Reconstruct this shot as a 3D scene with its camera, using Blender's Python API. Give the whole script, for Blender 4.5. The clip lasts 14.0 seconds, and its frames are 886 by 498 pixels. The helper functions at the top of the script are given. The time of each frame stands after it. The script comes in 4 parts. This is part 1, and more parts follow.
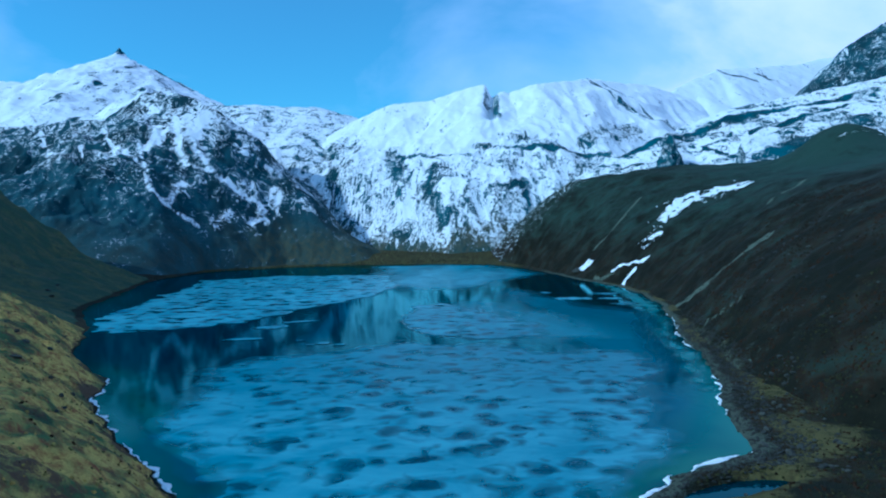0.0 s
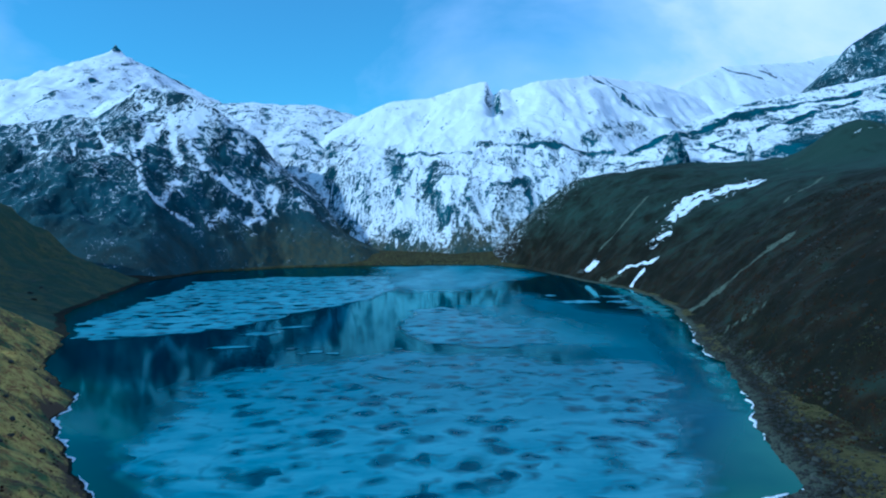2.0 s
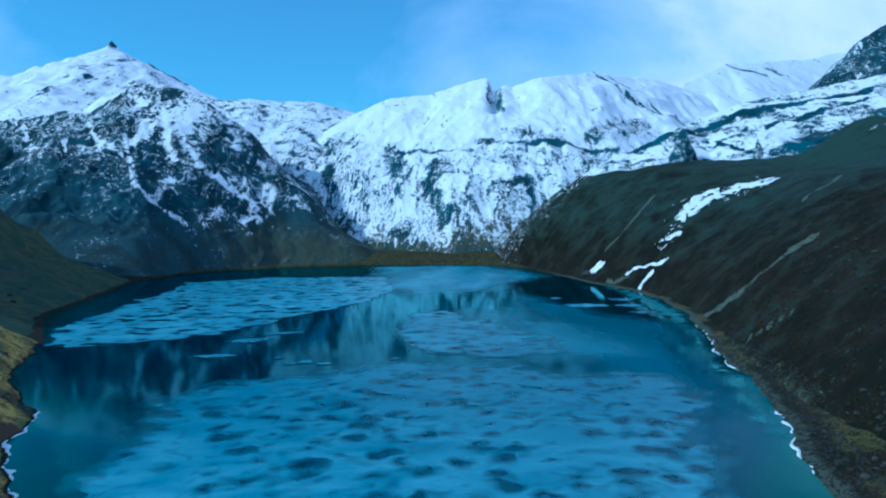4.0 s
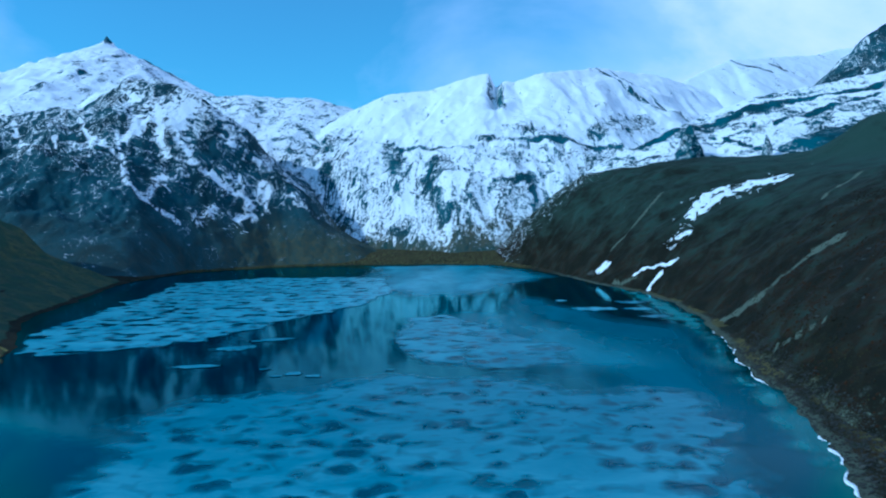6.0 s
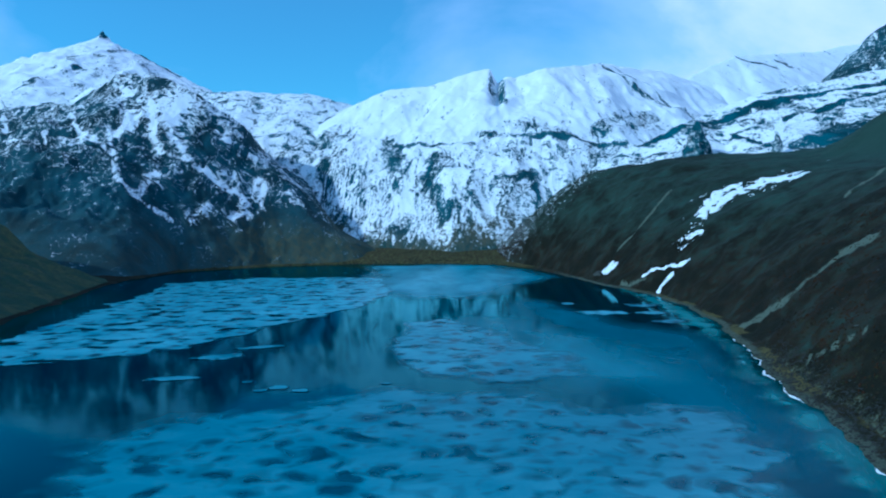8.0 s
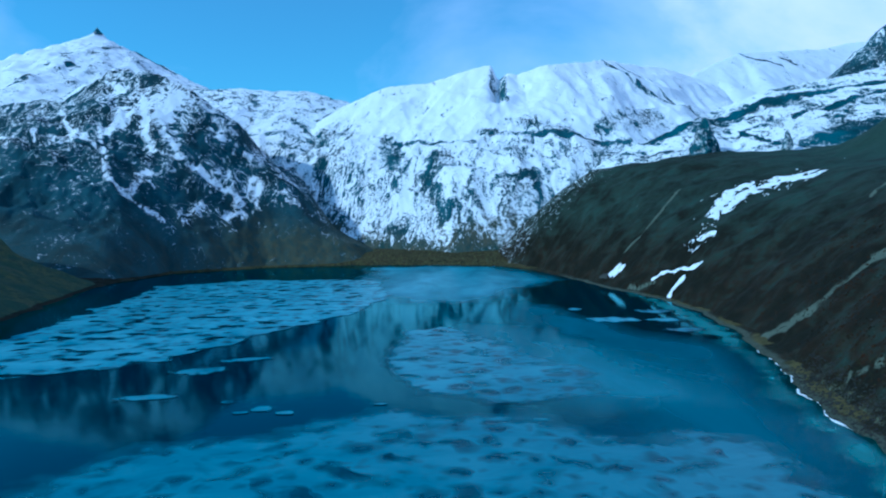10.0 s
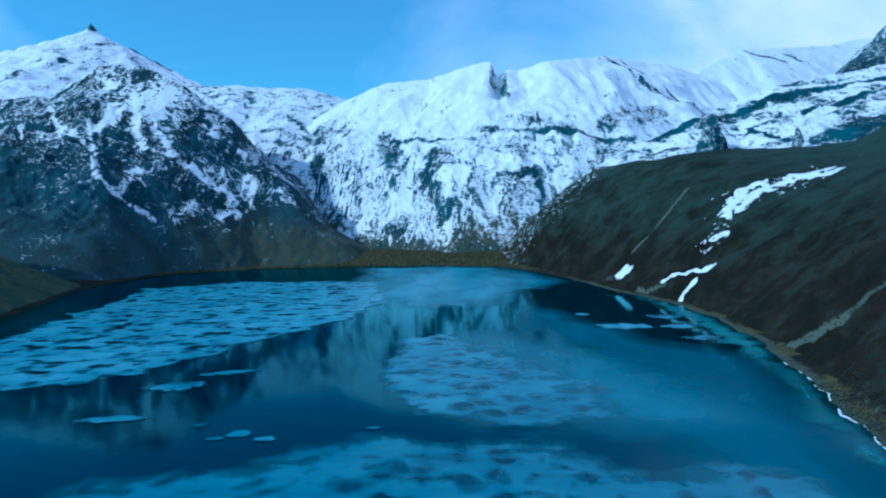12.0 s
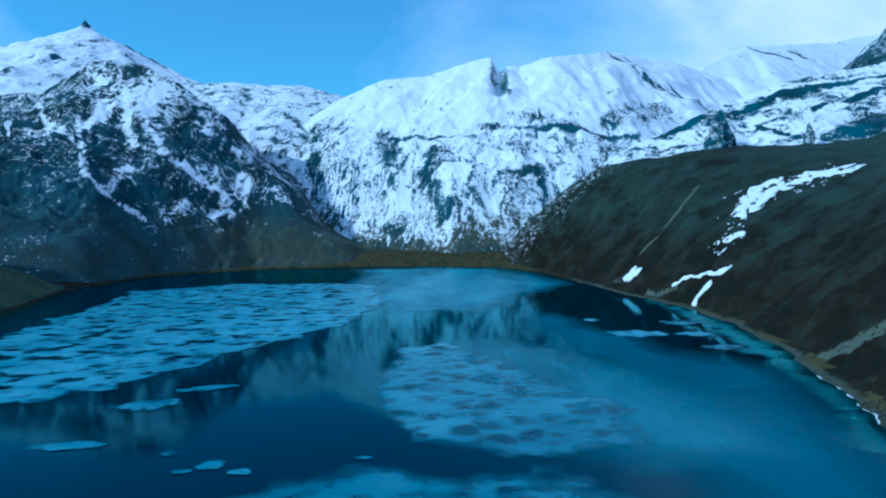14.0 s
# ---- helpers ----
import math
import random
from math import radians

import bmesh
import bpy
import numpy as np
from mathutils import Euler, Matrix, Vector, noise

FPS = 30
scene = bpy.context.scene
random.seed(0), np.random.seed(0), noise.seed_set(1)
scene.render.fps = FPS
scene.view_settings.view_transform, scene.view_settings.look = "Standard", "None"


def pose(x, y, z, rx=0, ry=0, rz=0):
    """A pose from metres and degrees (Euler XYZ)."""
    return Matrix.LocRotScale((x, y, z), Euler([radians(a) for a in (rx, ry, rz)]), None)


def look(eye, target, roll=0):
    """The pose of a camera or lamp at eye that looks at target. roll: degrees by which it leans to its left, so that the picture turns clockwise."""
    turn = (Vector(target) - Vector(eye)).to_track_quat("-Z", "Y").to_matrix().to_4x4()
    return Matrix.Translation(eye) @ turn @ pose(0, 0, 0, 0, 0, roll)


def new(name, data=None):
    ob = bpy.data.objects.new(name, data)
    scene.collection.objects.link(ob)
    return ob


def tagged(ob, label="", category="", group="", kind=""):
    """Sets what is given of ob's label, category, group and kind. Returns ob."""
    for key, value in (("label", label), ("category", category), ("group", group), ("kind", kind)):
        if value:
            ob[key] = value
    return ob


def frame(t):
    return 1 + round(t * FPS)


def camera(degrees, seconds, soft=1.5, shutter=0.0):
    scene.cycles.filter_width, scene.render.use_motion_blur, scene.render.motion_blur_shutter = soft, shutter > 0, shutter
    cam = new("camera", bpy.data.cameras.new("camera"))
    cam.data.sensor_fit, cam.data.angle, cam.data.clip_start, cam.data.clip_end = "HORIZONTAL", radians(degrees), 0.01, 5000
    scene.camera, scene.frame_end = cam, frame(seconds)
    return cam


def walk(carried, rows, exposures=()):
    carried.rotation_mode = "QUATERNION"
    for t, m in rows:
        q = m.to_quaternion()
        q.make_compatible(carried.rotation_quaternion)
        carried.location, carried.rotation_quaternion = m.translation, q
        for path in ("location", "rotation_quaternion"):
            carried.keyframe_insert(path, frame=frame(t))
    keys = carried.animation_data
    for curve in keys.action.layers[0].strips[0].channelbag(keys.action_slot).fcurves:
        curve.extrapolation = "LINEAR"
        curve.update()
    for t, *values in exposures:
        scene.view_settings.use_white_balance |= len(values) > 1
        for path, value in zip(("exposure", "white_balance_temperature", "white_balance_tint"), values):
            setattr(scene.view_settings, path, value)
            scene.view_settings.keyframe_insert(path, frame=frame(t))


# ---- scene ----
LENS = 67.2
cam = camera(LENS, 14.0, soft=2.1)
PATH = [
    (0, (0.622, 0.401, 75.204), (0.615, 2.4, 75.127), -1.0),
    (0.5, (0.564, 7.717, 75.284), (0.558, 9.715, 75.207), -0.9),
    (1, (0.442, 15.055, 75.384), (0.435, 17.054, 75.307), -0.9),
    (1.5, (0.284, 22.466, 75.511), (0.277, 24.464, 75.433), -0.9),
    (2, (0.105, 29.838, 75.635), (0.097, 31.836, 75.556), -1.0),
    (2.5, (-0.019, 37.203, 75.736), (-0.026, 39.201, 75.656), -1.0),
    (3, (-0.103, 44.627, 75.812), (-0.111, 46.626, 75.731), -0.9),
    (5.5, (-0.006, 82.569, 76.741), (-0.015, 84.567, 76.654), -0.9),
    (6, (0.037, 90.047, 76.797), (0.028, 92.045, 76.708), -0.9),
    (6.5, (0.062, 97.56, 76.855), (0.052, 99.558, 76.764), -0.9),
    (7, (-0.023, 105.176, 76.94), (-0.033, 107.174, 76.849), -0.9),
    (7.5, (-0.256, 112.852, 77.054), (-0.266, 114.849, 76.961), -0.9),
    (8, (-0.457, 120.511, 77.214), (-0.466, 122.509, 77.119), -0.8),
    (10.5, (-1.186, 158.858, 79.075), (-1.194, 160.855, 78.975), -0.8),
    (11, (-1.353, 166.639, 79.238), (-1.361, 168.637, 79.136), -0.8),
    (11.5, (-1.415, 174.397, 79.364), (-1.422, 176.395, 79.262), -0.8),
    (12, (-1.405, 182.116, 79.473), (-1.411, 184.114, 79.371), -0.8),
    (12.5, (-1.434, 189.86, 79.562), (-1.44, 191.857, 79.46), -0.8),
    (13, (-1.557, 197.603, 79.604), (-1.563, 199.6, 79.501), -0.8),
    (13.5, (-1.785, 205.366, 79.615), (-1.79, 207.364, 79.512), -0.8),
    (14, (-2.059, 213.134, 79.617), (-2.063, 215.131, 79.513), -0.8),
]
walk(cam, [(t, look(eye, target, roll)) for t, eye, target, roll in PATH],
     exposures=[(0, 0.06, 3520, -10), (14, 0.06, 3520, -10)])

# ---- light ----
SUN = Vector((-0.74, -0.28, 0.48)).normalized()
world = bpy.data.worlds.new("world")
scene.world = world
world.use_nodes = True


def build_world():
    nt = world.node_tree
    n, l = nt.nodes, nt.links
    n.clear()
    out = n.new("ShaderNodeOutputWorld")
    bg = n.new("ShaderNodeBackground")
    bg.inputs["Strength"].default_value = 0.072
    sky = n.new("ShaderNodeTexSky")
    sky.sky_type, sky.sun_disc = "NISHITA", False
    sky.sun_elevation = math.asin(SUN.z)
    sky.sun_rotation = math.atan2(SUN.x, SUN.y)
    sky.altitude, sky.air_density, sky.dust_density, sky.ozone_density = 3000, 1.6, 0.6, 1.2
    tc = n.new("ShaderNodeTexCoord")
    mp = n.new("ShaderNodeMapping")
    mp.inputs["Scale"].default_value = (1.0, 1.0, 2.0)
    mp.inputs["Location"].default_value = (0.35, 0.1, 0.4)
    noi = n.new("ShaderNodeTexNoise")
    noi.inputs["Scale"].default_value = 2.7
    noi.inputs["Detail"].default_value = 8
    noi.inputs["Roughness"].default_value = 0.52
    noi.inputs["Distortion"].default_value = 0.35
    # the cloud thickens towards the east
    sep = n.new("ShaderNodeSeparateXYZ")
    east = n.new("ShaderNodeMapRange")
    east.interpolation_type = "SMOOTHSTEP"
    for k, v in enumerate((0.04, 0.44, -0.07, 0.24)):
        east.inputs[k + 1].default_value = v
    high = n.new("ShaderNodeMapRange")
    high.interpolation_type = "SMOOTHSTEP"
    for k, v in enumerate((0.29, 0.44, 0.0, -0.10)):
        high.inputs[k + 1].default_value = v
    both = n.new("ShaderNodeMath")
    add = n.new("ShaderNodeMath")
    ramp_c = n.new("ShaderNodeValToRGB")
    ramp_c.color_ramp.elements[0].position = 0.36
    ramp_c.color_ramp.elements[1].position = 0.80
    ramp_c.color_ramp.elements[0].color = (0.12, 0.12, 0.12, 1)
    mix = n.new("ShaderNodeMixRGB")
    mix.inputs[2].default_value = (10.6, 8.9, 9.4, 1)
    l.new(tc.outputs["Generated"], mp.inputs[0])
    l.new(tc.outputs["Generated"], sep.inputs[0])
    l.new(mp.outputs[0], noi.inputs["Vector"])
    l.new(sep.outputs[0], east.inputs[0])
    l.new(noi.outputs["Fac"], add.inputs[0])
    l.new(sep.outputs[2], high.inputs[0])
    l.new(east.outputs[0], both.inputs[0])
    l.new(high.outputs[0], both.inputs[1])
    l.new(both.outputs[0], add.inputs[1])
    l.new(add.outputs[0], ramp_c.inputs[0])
    l.new(ramp_c.outputs[0], mix.inputs[0])
    # cool air: the clear sky leans towards cyan
    cool = n.new("ShaderNodeMixRGB")
    cool.blend_type = "MULTIPLY"
    cool.inputs[0].default_value = 1.0
    cool.inputs[2].default_value = (1.0, 1.3, 1.14, 1)
    l.new(sky.outputs[0], cool.inputs[1])
    l.new(cool.outputs[0], mix.inputs[1])
    # bright tops where the cloud is thickest
    ramp_w = n.new("ShaderNodeValToRGB")
    ramp_w.color_ramp.elements[0].position, ramp_w.color_ramp.elements[1].position = 0.62, 0.82
    top = n.new("ShaderNodeMixRGB")
    top.inputs[2].default_value = (14.5, 10.6, 10.3, 1)
    l.new(add.outputs[0], ramp_w.inputs[0])
    l.new(ramp_w.outputs[0], top.inputs[0])
    l.new(mix.outputs[0], top.inputs[1])
    l.new(top.outputs[0], bg.inputs[0])
    l.new(bg.outputs[0], out.inputs[0])


build_world()
sun = new("sun", bpy.data.lights.new("sun", "SUN"))
sun.data.energy, sun.data.angle, sun.data.color = 3.2, radians(1.5), (1.0, 0.74, 0.52)
sun.matrix_world = look(SUN * 100, (0, 0, 0))

# ---- landforms: noise, lake outline, ridges ----
PERM = np.random.RandomState(7).permutation(1024)
GRAD = np.linspace(0, 2 * math.pi, 1024, endpoint=False)


def perlin(x, y, seed=0):
    """Gradient noise, about -0.7 to 0.7."""
    xi, yi = np.floor(x).astype(int), np.floor(y).astype(int)
    xf, yf = x - xi, y - yi
    u, v = xf ** 3 * (xf * (xf * 6 - 15) + 10), yf ** 3 * (yf * (yf * 6 - 15) + 10)

    def corner(dx, dy):
        h = GRAD[PERM[(PERM[(xi + dx + seed * 57) & 1023] + yi + dy) & 1023]]
        return np.cos(h) * (xf - dx) + np.sin(h) * (yf - dy)

    a = corner(0, 0) * (1 - u) + corner(1, 0) * u
    b = corner(0, 1) * (1 - u) + corner(1, 1) * u
    return a * (1 - v) + b * v


def fbm(x, y, size, octaves=4, seed=0, rough=0.5):
    total, amp = 0, 1.0
    for k in range(octaves):
        total = total + amp * perlin(x / size * 2 ** k + 31.7 * k, y / size * 2 ** k - 17.3 * k, seed + k)
        amp *= rough
    return total


def ridged(x, y, size, octaves=4, seed=0, rough=0.5):
    """Sharp crests and rounded hollows, about -0.6 to 0.4."""
    total, amp = 0, 1.0
    for k in range(octaves):
        total = total + amp * (0.3 - np.abs(perlin(x / size * 2 ** k + 13.1 * k, y / size * 2 ** k + 7.7 * k, seed + k)) * 1.4)
        amp *= rough
    return total


def step(a, b, v):
    t = np.clip((v - a) / (b - a), 0, 1)
    return t * t * (3 - 2 * t)


LAKE = [(-40, 120), (10, 105), (42, 135), (55, 178), (69, 196), (100, 212), (105, 242), (113, 273), (128, 312),
        (143, 373), (154, 440), (172, 503), (187, 570), (200, 672), (196, 760), (176, 845), (155, 960), (128, 1095),
        (84, 1200), (-20, 1235), (-146, 1250), (-290, 1225), (-400, 1130), (-422, 1000), (-410, 900), (-370, 745),
        (-340, 616), (-275, 510), (-252, 456), (-224, 400), (-187, 348), (-169, 330), (-157, 292), (-122, 242), (-110, 225),
        (-93, 206), (-77, 183)]


def outline_distance(x, y, pts):
    """Distance to a closed outline, negative inside."""
    d, inside = np.full(x.shape, 1e9), np.zeros(x.shape, bool)
    for (ax, ay), (bx, by) in zip(pts, pts[1:] + pts[:1]):
        ex, ey = bx - ax, by - ay
        t = np.clip(((x - ax) * ex + (y - ay) * ey) / (ex * ex + ey * ey), 0, 1)
        d = np.minimum(d, np.hypot(x - ax - t * ex, y - ay - t * ey))
        if ay != by:
            cut = ((ay > y) != (by > y)) & (x < (bx - ax) * (y - ay) / (by - ay) + ax)
            inside ^= cut
    return np.where(inside, -d, d)


def shore(x, y):
    """Distance from the waterline, in metres; negative on the lake."""
    wob = 5 * fbm(x, y, 38, 3, 3) * step(100, 500, y) + 3.0 * fbm(x, y, 12, 2, 9)
    return outline_distance(x, y, LAKE) + wob


def crest(x, y, pts, front, back):
    """Height below a crest line that runs west to east, falling off on its front (south) and back at these gradients."""
    best = np.full(x.shape, -1e9)
    line = np.interp(x, [p[0] for p in pts], [p[1] for p in pts])
    fall = front + (back - front) * step(-25, 25, y - line)
    for (ax, ay, az), (bx, by, bz) in zip(pts, pts[1:]):
        ex, ey = bx - ax, by - ay
        t = np.clip(((x - ax) * ex + (y - ay) * ey) / (ex * ex + ey * ey), 0, 1)
        d = np.hypot(x - ax - t * ex, y - ay - t * ey)
        best = np.maximum(best, az + t * (bz - az) - d * fall)
    return best


def stroke(x, y, marks, stray=1.0):
    """How far points lie inside ragged strokes (ax, ay, bx, by, half width): 1 inside, 0 outside."""
    best = np.zeros(x.shape)
    wx, wy = x + 9 * stray * fbm(x, y, 24, 3, 211), y + 12 * stray * fbm(x, y, 24, 3, 215)
    for ax, ay, bx, by, w in marks:
        ex, ey = bx - ax, by - ay
        t = np.clip(((wx - ax) * ex + (wy - ay) * ey) / (ex * ex + ey * ey + 1e-6), 0, 1)
        d = np.hypot(wx - ax - t * ex, wy - ay - t * ey)
        best = np.maximum(best, np.clip(1.5 - d / w, 0, 1))
    return best


# each landform: a height over x and y
def h_ground(x, y):
    s = shore(x, y)
    out = 24 * (1 - np.exp(-np.maximum(s, 0) / 75)) * step(900, 1150, y) + 6 * (1 - np.exp(-np.maximum(s, 0) / 25))
    out = out + 1.2 * fbm(x, y, 30, 4, 5) * step(2, 30, s)
    pool = np.hypot((x - 82) / 18, (y - 181 - 0.3 * (x - 82)) / 7)
    out = np.where(s > 0, out + 0.02 * s.clip(0, 8), np.maximum(s * 0.16, -9))
    return out - 7.0 * step(1.25, 0.6, pool) * (s > 0)


def h_hill_right(x, y):
    s = shore(x, y) - 5 - 3 * step(760, 500, y) - 19 * step(340, 230, y) - 40 * step(240, 175, y)
    amp = 165 + 95 * step(850, 1180, y)
    h = amp * (1 - np.exp(-np.maximum(s, 0) / 140))
    top = 142 + 19 * step(900, 1100, y) + 0.10 * np.maximum(x - 470, 0) * step(1150, 900, y)
    h = np.minimum(h, top) - 10 * np.exp(-np.abs(h - top) / 22) + np.minimum(s, 0)
    h = h + step(10, 90, s) * (9 * ridged(x, y, 190, 3, 21) + 1.6 * fbm(x, y, 25, 3, 22))
    h = h + 56 * np.exp(-((x - 548) / 62) ** 2 - ((y - 915) / 90) ** 2)
    h = h - 140 * step(1180, 1420, y) - 0.25 * np.maximum(x - 900, 0)
    west = 62 + 38 * step(980, 1150, y)
    return h * step(west - 55, west + 45, x) - 40 * step(west - 20, west - 60, x)


GULLY = [(-165, 331), (-200, 340), (-250, 338), (-330, 350)]


def gully(x, y):
    """1 in the bed of the small gully that cuts the western bank, 0 away from it."""
    wx, wy = x + 5 * fbm(x, y, 25, 2, 35), y + 5 * fbm(x, y, 25, 2, 36)
    d = np.full(x.shape, 1e9)
    for (ax, ay), (bx, by) in zip(GULLY, GULLY[1:]):
        ex, ey = bx - ax, by - ay
        t = np.clip(((wx - ax) * ex + (wy - ay) * ey) / (ex * ex + ey * ey), 0, 1)
        d = np.minimum(d, np.hypot(wx - ax - t * ex, wy - ay - t * ey))
    return np.exp(-(d / 11) ** 2)


def h_bank_left(x, y):
    s = shore(x, y) - 0.8
    h = 84 * (1 - np.exp(-np.maximum(s, 0) / 88)) + np.minimum(s, 0)
    h = h + step(3, 30, s) * (6 * ridged(x, y, 60, 4, 31) + 2.2 * fbm(x, y, 13, 3, 32))
    # terraces trodden along the slope
    h = h + 0.5 * np.sin(2.1 * h + 5 * fbm(x, y, 35, 2, 34)) * step(4, 25, s)
    h = h - 9 * gully(x, y) * step(0, 25, s)
    end = 522 + 0.35 * (x + 260)
    return h * (1 - step(-50, 12, y - end)) - 60 * step(-20, 40, y - end) - 200 * step(-70, -30, x)


def h_spur_left(x, y):
    """A grassy spur: gentle above the water, steeper higher up, ending at a terrace to the north."""
    s = shore(x, y) - 3
    up = np.maximum(s, 0)
    h = 0.40 * up + 0.62 * np.maximum(up - 95, 0) - 0.80 * np.maximum(up - 210, 0) + np.minimum(s, 0)
    h = h + step(5, 60, s) * (9 * ridged(x, y, 110, 4, 41) + 2.5 * fbm(x, y, 20, 3, 42))
    end = 955 + 22 * fbm(x, y, 70, 3, 43) + 0.12 * (x + 522)
    return h * (1 - 0.9 * step(-30, 45, y - end)) - 60 * step(25, 120, y - end) - 100 * step(520, 430, y) - 300 * step(-200, -150, x)


CREST_SPUR = [(-1500, 1350, 350), (-925, 1400, 292), (-800, 1405, 300), (-712, 1410, 305), (-640, 1450, 362), (-568, 1440, 362),
              (-510, 1420, 340), (-452, 1405, 314), (-405, 1385, 282), (-365, 1360, 232), (-345, 1345, 198), (-281, 1330, 158), (-236, 1325, 98),
              (-204, 1325, 56), (-166, 1322, 32), (-130, 1318, 8), (-100, 1310, -8)]


def h_mountain_dark(x, y):
    base = crest(x, y, CREST_SPUR, 0.98, 0.75)
    back = crest(x, y, [(-950, 2100, 540), (-760, 1750, 430), (-640, 1450, 355)], 0.7, 0.7)
    # the eastern end drops off steeply
    h = np.minimum(np.maximum(base, back), np.interp(x, [-440, -370, -330, -281, -236, -204, -166, -130, -98, -60], [400, 222, 182, 144, 94, 58, 38, 22, 6, -20]))
    h = h + step(20, 110, h) * (34 * ridged(x, y, 150, 5, 51, 0.6) - 2) * step(0, 120, np.abs(y - 1400) + 25)
    c = 1.3 * shore(x, y) - 4
    low = np.minimum(h, c)
    return low - 14 * np.log(1 + np.exp(-np.abs(h - c) / 14))


CREST_WEST = [(-2600, 2300, 620), (-1800, 2355, 590), (-1551, 2355, 602), (-1432, 2355, 588), (-1332, 2355, 614), (-1232, 2355, 642),
              (-1160, 2355, 662), (-1130, 2355, 690), (-1105, 2355, 655), (-1074, 2355, 623), (-975, 2355, 608), (-878, 2355, 537), (-760, 2330, 495)]


def tower(x, y, cx, cy, high, wide):
    """A rock tower on a crest."""
    return high * np.clip(1.15 - np.hypot(x - cx, y - cy) / wide, 0, 1)


def h_mountain_west(x, y):
    h = crest(x, y, CREST_WEST, 0.52, 0.9)
    return h + 34 * ridged(x, y, 260, 5, 61) * step(0, 250, 2355 - y) + 9 * fbm(x, y, 40, 3, 62) + (tower(x, y, -1127, 2350, 13, 38) + tower(x, y, -985, 2350, 9, 26)) * (1 + 1.2 * fbm(x, y, 16, 3, 64)) + tower(x, y, -1440, 2350, 10, 20)


CREST_BACK = [(-1000, 2250, 560), (-760, 2150, 480), (-677, 2100, 454), (-589, 2100, 456), (-501, 2100, 447), (-394, 2100, 445),
              (-289, 2100, 415), (-200, 2100, 390), (100, 2100, 330)]
CREST_MAIN = [(-420, 1800, 250), (-239, 1735, 340), (-195, 1735, 360), (-136, 1735, 385), (-33, 1735, 393), (54, 1735, 421), (112, 1735, 434),
              (141, 1735, 416), (170, 1735, 409), (244, 1735, 432), (327, 1790, 447), (414, 1870, 471), (526, 1960, 474), (591, 2010, 483), (738, 2110, 467), (1013, 2200, 435)]


def cliff(x, y):
    """The lower rock step below the bench, which climbs steeply from the valley's end."""
    foot = 1288 + 75 * step(20, -180, x) + 60 * step(-180, -420, x) + 25 * fbm(x, y * 0, 160, 3, 72)
    return 25 + 1.25 * (y - foot) + 24 * ridged(x, y * 0.5, 110, 5, 71) * step(0, 50, y - foot)


def h_mountain_back(x, y):
    h = crest(x, y, CREST_BACK, 0.40, 0.8) + 22 * ridged(x, y, 200, 5, 81) * step(0, 200, 2100 - y) + 4 * fbm(x, y, 30, 3, 82)
    return np.minimum(h, cliff(x, y))


def h_mountain_main(x, y):
    h = crest(x, y, CREST_MAIN, 0.80, 0.9)
    line = np.interp(x, [p[0] for p in CREST_MAIN], [p[1] for p in CREST_MAIN])
    h = h + 30 * ridged(x, y, 190, 4, 91) * step(0, 110, line - y) + 3 * fbm(x, y, 30, 4, 92) + 5 * ridged(x, y, 26, 3, 93) * step(280, 220, h)
    h = h - 26 * np.exp(-((x - 128 + (1735 - y) * 0.1) / 13) ** 2) * step(1560, 1640, y)
    return np.minimum(h, cliff(x, y))


CREST_EAST = [(477, 2020, 365), (716, 2120, 477), (819, 2200, 530), (931, 2280, 579), (1113, 2380, 608), (1316, 2490, 638), (1427, 2550, 671), (1618, 2600, 698)]


def h_mountain_east(x, y):
    h = crest(x, y, CREST_EAST, 0.85, 0.9)
    line = np.interp(x, [p[0] for p in CREST_EAST], [p[1] for p in CREST_EAST])
    return h + 20 * ridged(x, y, 240, 4, 101) * step(0, 120, line - y) + 3 * fbm(x, y, 30, 3, 102)


CREST_SHELF = [(250, 1290, 140), (330, 1290, 198), (420, 1310, 234), (490, 1380, 264), (608, 1400, 307), (725, 1400, 327), (843, 1400, 348), (922, 1400, 364),
               (1300, 1400, 420), (1900, 1400, 480)]


def h_mountain_shelf(x, y):
    h = crest(x, y, CREST_SHELF, 0.56, 0.6)
    return h + 12 * ridged(x + y, y * 2.5, 150, 4, 111) * step(0, 60, 1400 - y) + 3 * fbm(x, y, 30, 3, 112)


CREST_PEAK = [(1050, 2018, 330), (1113, 2018, 422), (1147, 2018, 489), (1197, 2018, 572), (1247, 2018, 604), (1328, 2018, 653), (1500, 2030, 740), (2200, 2050, 700)]


def h_mountain_peak(x, y):
    return crest(x, y, CREST_PEAK, 1.0, 1.0) + 22 * ridged(x, y, 120, 5, 121) * step(-10, 120, 2018 - y) + 5 * fbm(x, y, 25, 3, 122)


# ---- materials ----
def material(name):
    m = bpy.data.materials.new(name)
    m.use_nodes = True
    n, l = m.node_tree.nodes, m.node_tree.links
    n.clear()
    out = n.new("ShaderNodeOutputMaterial")
    bsdf = n.new("ShaderNodeBsdfPrincipled")
    l.new(bsdf.outputs[0], out.inputs[0])
    return m, n, l, bsdf, out


def coords(n, l, scale=(1, 1, 1), rot=(0, 0, 0)):
    tc = n.new("ShaderNodeTexCoord")
    mp = n.new("ShaderNodeMapping")
    mp.inputs["Scale"].default_value = scale
    mp.inputs["Rotation"].default_value = rot
    l.new(tc.outputs["Object"], mp.inputs[0])
    return mp.outputs[0]


